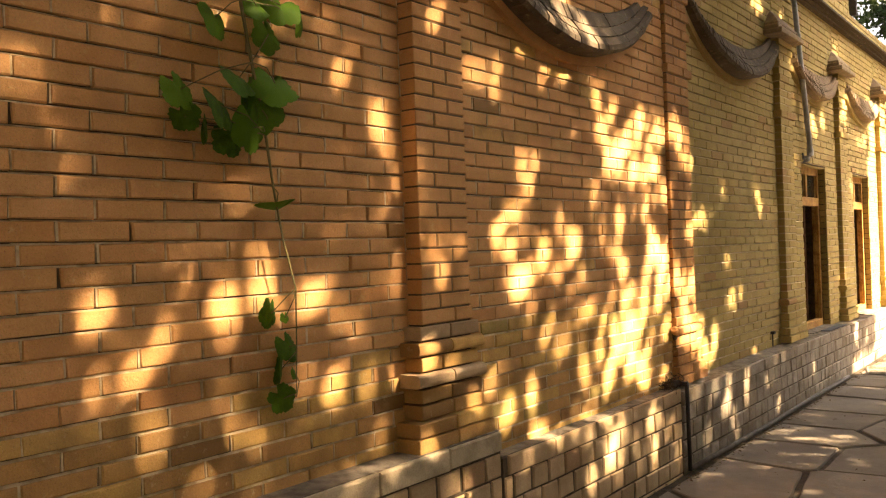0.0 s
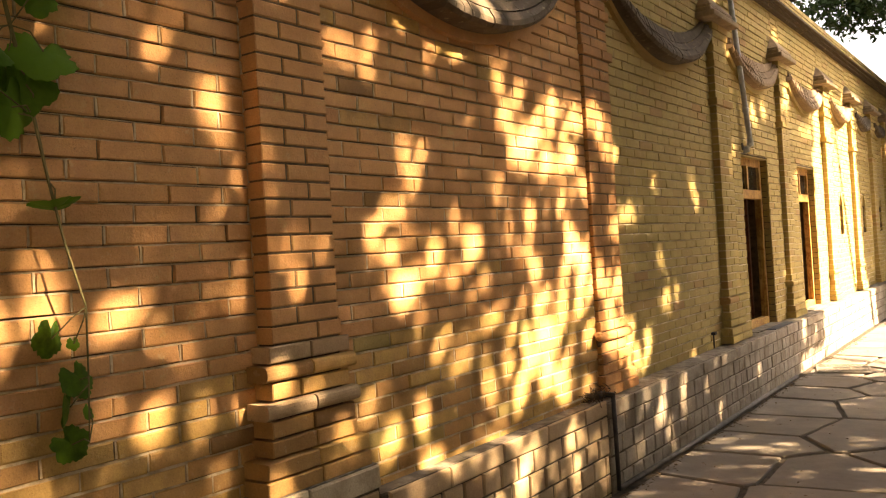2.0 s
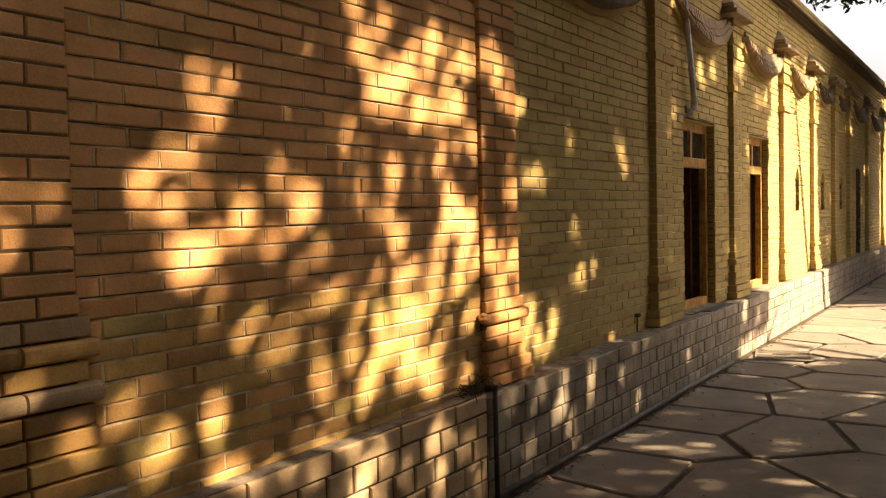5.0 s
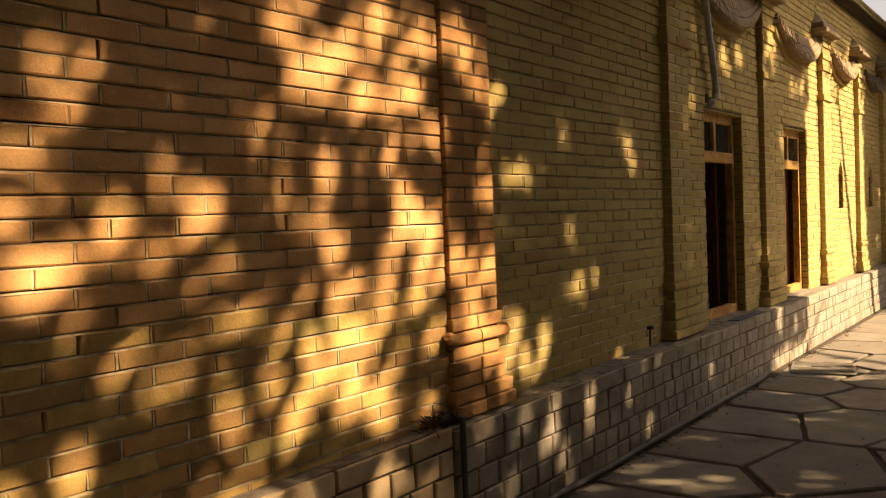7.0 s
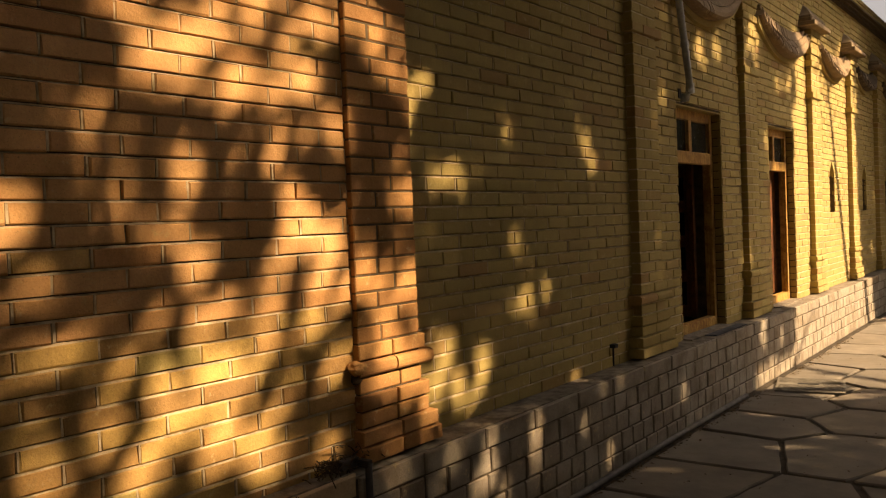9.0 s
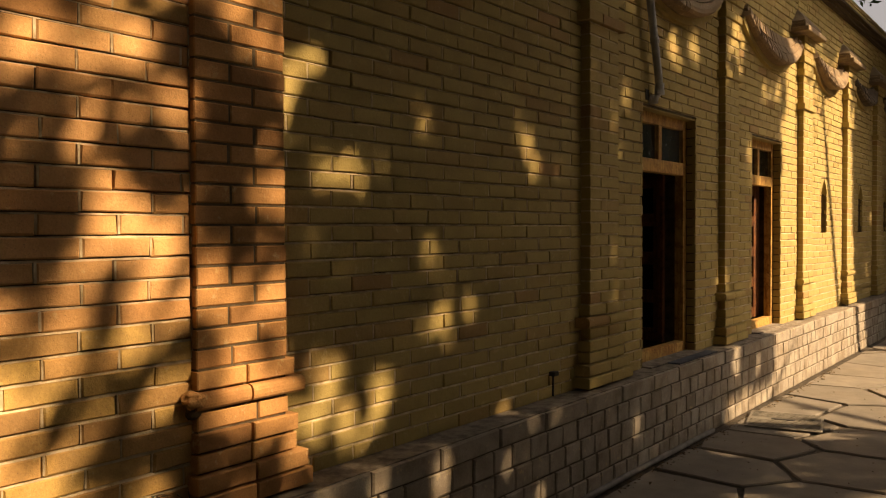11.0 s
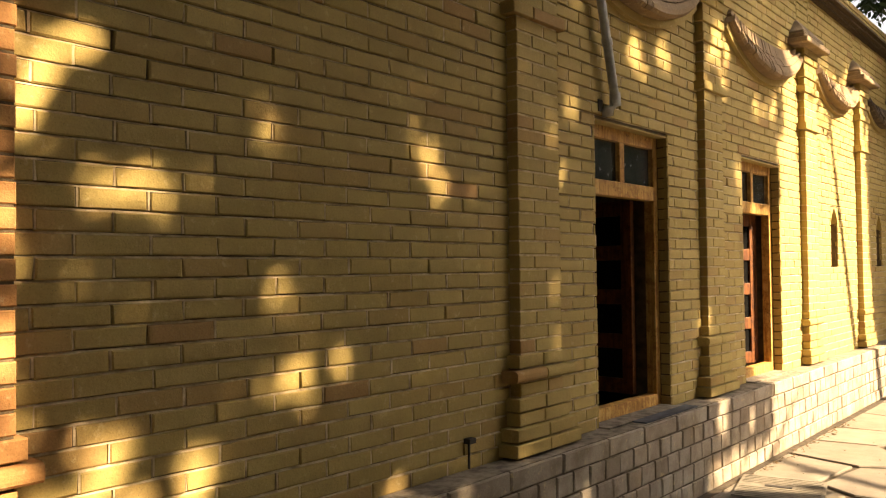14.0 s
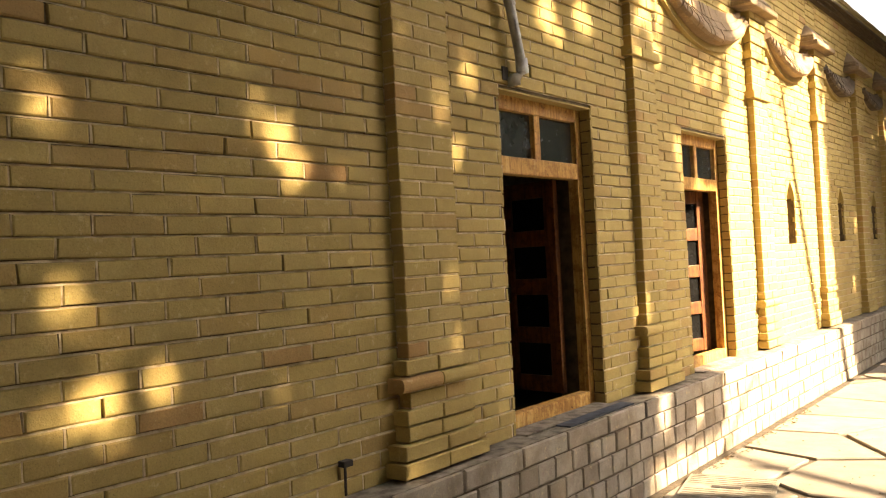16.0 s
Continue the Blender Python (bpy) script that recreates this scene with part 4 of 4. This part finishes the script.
def sunny(y, z):
    """How open the crowns are towards the sun, for the light that falls at y, z of the wall."""
    rag = 0.035 * noise.noise((y * 9 - z * 3, z * 7 + y * 4, 3)) + 0.075 * noise.noise((y * 19, z * 15, 5))
    for y0, z0, y1, z1, w in STREAKS_LOW + STREAKS_HIGH:
        dy, dz = y1 - y0, z1 - z0
        f = min(1, max(0, ((y - y0) * dy + (z - z0) * dz) / (dy * dy + dz * dz)))
        if math.hypot(y - y0 - f * dy, z - z0 - f * dz) < w + 0.04 + 1.15 * rag:
            return True
    for cy, cz, ry, rz in GAPS_MID + GAPS_FAR:
        if abs(y - cy) < ry * 1.4 + 0.1 and abs(z - cz) < rz * 1.4 + 0.1:
            w = 0.45 * noise.noise((y * 8, z * 8, 13)) + 0.8 * noise.noise((y * 17, z * 15, 25))
            m = 0.031
            if ((y - cy + 0.3 * (z - cz)) / (ry + m)) ** 2 + ((z - cz) / (rz + m)) ** 2 < 1 + w:
                return True
    left = 12.50 - 0.12 * (z - 1) + 0.12 * noise.noise((0, z * 3, 1))
    if z > 2.6:
        left += 0.2
    if 0.6 < z < 2.0:
        left = 11.86 + 0.05 * noise.noise((0, z * 5, 1))
    elif z <= 0.6:
        left = 11.50 + (1.37 * (z + 0.22) if z < -0.22 else 0) + 0.10 * noise.noise((0, z * 5, 1))
    if left < y < 15.30 - 0.10 * (z - 1) + 0.10 * noise.noise((5, z * 3, 1)) and z < 3.5 + 0.4 * noise.noise((y * 3, z, 6)):
        return 2
    if -3.6 < z < 0.0 and y > 10.0 + 0.5 * noise.noise((y, z * 2, 8)) and y < 15.5:
        return noise.noise((y * 1.3, z * 2.0, 4)) > -0.42
    n = noise.noise((y * 3.1, z * 2.3, 9.0)) + 0.5 * noise.noise((y * 7, z * 5, 2.0))
    if y > 15.3:
        return noise.noise((y * 6.5 + z * 1.5, z * 1.6, 9.0)) + 0.5 * noise.noise((y * 11, z * 4, 2.0)) > (0.36 if z > 0.3 else 0.5)
    if z < 0.5 and 5.2 < y < 9.0:
        return noise.noise((y * 7.0, z * 5.0, 3.0)) > (0.18 if y < 7.2 else 0.38)
    if 3.2 < y <= 5.2 and -0.2 < z < 0.5:
        return n > 0.2
    if z < 0.3:
        return n > (0.55 if y < 9 else 0.45)
    if z > 3.4:
        return n > 0.5
    if z > 2.7 and y > 8.5:
        return n > (0.34 if y < 10.6 else 0.12)
    if y > 4.85 and z > 2.35 and y < 6.2:
        return n > 0.5
    if y > 3.3 and y < 5.95 and z < 2.85:
        n = noise.noise((y * 4.2 - z * 1.5, z * 2.6 + y * 1.2, 7.0)) + 0.5 * noise.noise((y * 11, z * 8, 2.0))
        if y > 5.1 and 1.45 < z < 1.95:
            return n > 0.7
        return n > (0.26 if z > 2.9 - 0.45 * (y - 3.3) else 0.36)
    return n > 0.85


def leaf_cloud(name, centres, mat, parent, seed, sizes, facing=None):
    r = np.random.default_rng(seed)
    c = np.array(centres)
    m = len(c)
    u = r.normal(size=(m, 3))
    u /= np.linalg.norm(u, axis=1)[:, None]
    side = r.normal(size=(m, 3))
    if facing is not None:      # leaves that turn their faces to the light
        side = np.array(facing) + 0.45 * side
        u = np.cross(side, u)
        u /= np.linalg.norm(u, axis=1)[:, None]
    v = np.cross(u, side)
    v /= np.linalg.norm(v, axis=1)[:, None]
    s = r.uniform(*sizes, size=(m, 1))
    quad = np.stack([c - u * s, c + v * s * 0.42, c + u * s, c - v * s * 0.42], axis=1).reshape(-1, 3)
    me = bpy.data.meshes.new(name)
    me.from_pydata(quad.tolist(), [], np.arange(4 * m).reshape(-1, 4).tolist())
    me.materials.append(mat)
    ob = new(name, me)
    ob.parent = parent
    return tagged(ob, kind="stuff")


def shade_trees():
    r = random.Random(21)
    trees = [(5.2, 3.2), (5.6, 8.4), (5.0, 11.2), (5.5, 19.0), (5.3, 24.0)]
    crowns = [[] for _ in trees]
    for _ in range(150000):
        y, z = r.uniform(-3.0, 23.0), r.uniform(-5.4, 4.6)
        # ragged rims: the twigs at the edge of a gap let part of the light through
        light = sunny(y + r.gauss(0, 0.03 if y < 5.95 else 0.012), z + r.gauss(0, 0.03 if y < 5.95 else 0.012))
        if light == 2 or (light and r.random() < (0.52 if y < 3.2 else 0.74 if y < 4.7 or (y < 5.4 and z < 0.5) else 0.88 if y < 5.95 else 0.985)):
            continue
        if not light and y < 5.95 and 0.2 < z < 3.0:
            thin = noise.noise((y * 5.0 - z * 2.0, z * 4.5 + y, 31.0))
            if r.random() < (0.34 + 0.12 * thin if y < 3.3 else min(0.72, 0.34 + 0.60 * thin) if y < 4.3 else min(0.74, 0.22 + 0.90 * thin)):
                continue
        k = max(6.2, (2.6 - z) * SUN.x / SUN.z) + 2.6 * r.random()
        p = (WALL + k, y + k * SUN.y / SUN.x, z + k * SUN.z / SUN.x)
        if p[2] < 2.2:
            continue
        crowns[min(range(len(trees)), key=lambda i: abs(trees[i][1] + 2.0 - p[1]))].append(p)
    # boughs over the path, added out of view to block sky light
    for q in range(84000):
        p = (r.uniform(-1.6, 4.5), r.uniform(-3.2, 4.0) if q < 24000 else r.uniform(16.5, 24.5) if q < 52000 or q >= 66000 else r.uniform(5.5, 10.5), r.uniform(6.3, 9.0) if q < 66000 else r.uniform(4.7, 6.5))
        k = p[0] - WALL
        y, z = p[1] - k * SUN.y / SUN.x, p[2] - k * SUN.z / SUN.x
        if z < 4.6 and sunny(y, z) or (z < 4.6 and y < 15.6 and p[1] > 16):
            continue
        t = min(range(len(trees)), key=lambda i: abs(trees[i][1] + 2.0 - p[1]))
        crowns[t].append(p)
    for i, (tx, ty) in enumerate(trees):
        tree = tagged(new("tree"), "leafy shade tree standing beside the paved path", "tree", "shade trees beside the path")
        tree.location = (tx, ty + 2, -0.066)
        inv = Matrix.Translation((-tx, -ty - 2, 0.066))
        tb = bmesh.new()
        lean = r.uniform(-0.2, 0.2)
        tube(tb, [(0, 0, -0.1), (0.03, lean * 0.3, 1.6), (0.05, lean, 3.8), (0.1, lean * 1.2, 6.0), (0.1, lean, 9.0)], 0.15, 12, [1.35, 1, 0.85, 0.6, 0.2])
        part("trunk", tb, BARK, tree, smooth=True)
        for b in range(9):
            a = r.uniform(0, 6.28)
            z0 = r.uniform(3.0, 7.0)
            lb = bmesh.new()
            e = Vector((0.75 * math.cos(a), 2.3 * math.sin(a), z0 + r.uniform(0.6, 1.8)))
            tube(lb, [(0.05, lean, z0), Vector((0.05, lean, z0)).lerp(e, 0.5) + Vector((0, 0, 0.2)), e], 0.055, 7, [1, 0.65, 0.2])
            part("limb", lb, BARK, tree)
        if crowns[i]:
            leaf_cloud("crown", [tuple(inv @ Vector(p)) for p in crowns[i]], TREE_LEAF, tree, 40 + i, (0.07, 0.13), SUN)


shade_trees()


def far_tree(x, y, height, blobs, seed, leaves):
    r = random.Random(seed)
    tree = tagged(new("tree"), "leafy tree overhanging the far end of the wall", "tree", "far trees")
    tree.location = (x, y, -0.066)
    tb = bmesh.new()
    tube(tb, [(0, 0, 0), (0.1, 0, height * 0.4), (0, 0.1, height * 0.7), (0.1, 0, height)], 0.22, 10, [1.3, 0.9, 0.6, 0.15])
    part("trunk", tb, BARK, tree, smooth=True)
    pts = []
    for cx, cy, cz, rad in blobs:
        lb = bmesh.new()
        tube(lb, [(0, 0, height * 0.5), (cx * 0.5, cy * 0.5, (height * 0.5 + cz) / 2 + 0.3), (cx, cy, cz)], 0.06, 7, [1, 0.6, 0.2])
        part("limb", lb, BARK, tree)
        for _ in range(leaves):
            v = Vector((r.gauss(0, 1), r.gauss(0, 1), r.gauss(0, 0.8)))
            v *= rad * r.random() ** 0.45 / max(v.length, 0.01)
            if noise.noise((v + Vector((cx, cy, cz))) * 2.6) < -0.04:
                continue
            pts.append((cx + v.x, cy + v.y, cz + v.z))
    leaf_cloud("crown", pts, BACKLIT_LEAF, tree, seed, (0.06, 0.11))


lt = tagged(new("tree"), "slender leaning tree beside the path", "tree", "shade trees beside the path")
lt.location = (2.3, 18.3, -0.066)
tb = bmesh.new()
tube(tb, [(0, 0, -0.1), (0, -0.55, 1.6), (-0.05, -1.35, 4.0), (0, -2.1, 6.2), (0, -2.5, 7.5)], 0.07, 10, [1.4, 1.1, 1, 0.8, 0.4])
part("trunk", tb, BARK, lt, smooth=True)
lr = random.Random(8)
leaf_cloud("crown", [(lr.gauss(0, 0.45), -2.5 + lr.gauss(0, 0.45), 7.9 + lr.gauss(0, 0.4)) for _ in range(700)], TREE_LEAF, lt, 77, (0.06, 0.10))
far_tree(0.6, 24.0, 8.6, [(-4.3, -2.4, 6.75, 0.8), (-3.6, -2.6, 6.5, 0.85), (-2.9, -2.2, 6.7, 0.9), (-1.9, -2.0, 6.8, 1.0), (-3.7, -1.6, 7.6, 1.2), (-2.2, -1.4, 7.9, 1.3), (-0.8, -1.2, 7.6, 1.3), (-3.2, -2.4, 8.6, 1.2)], 3, 1500)
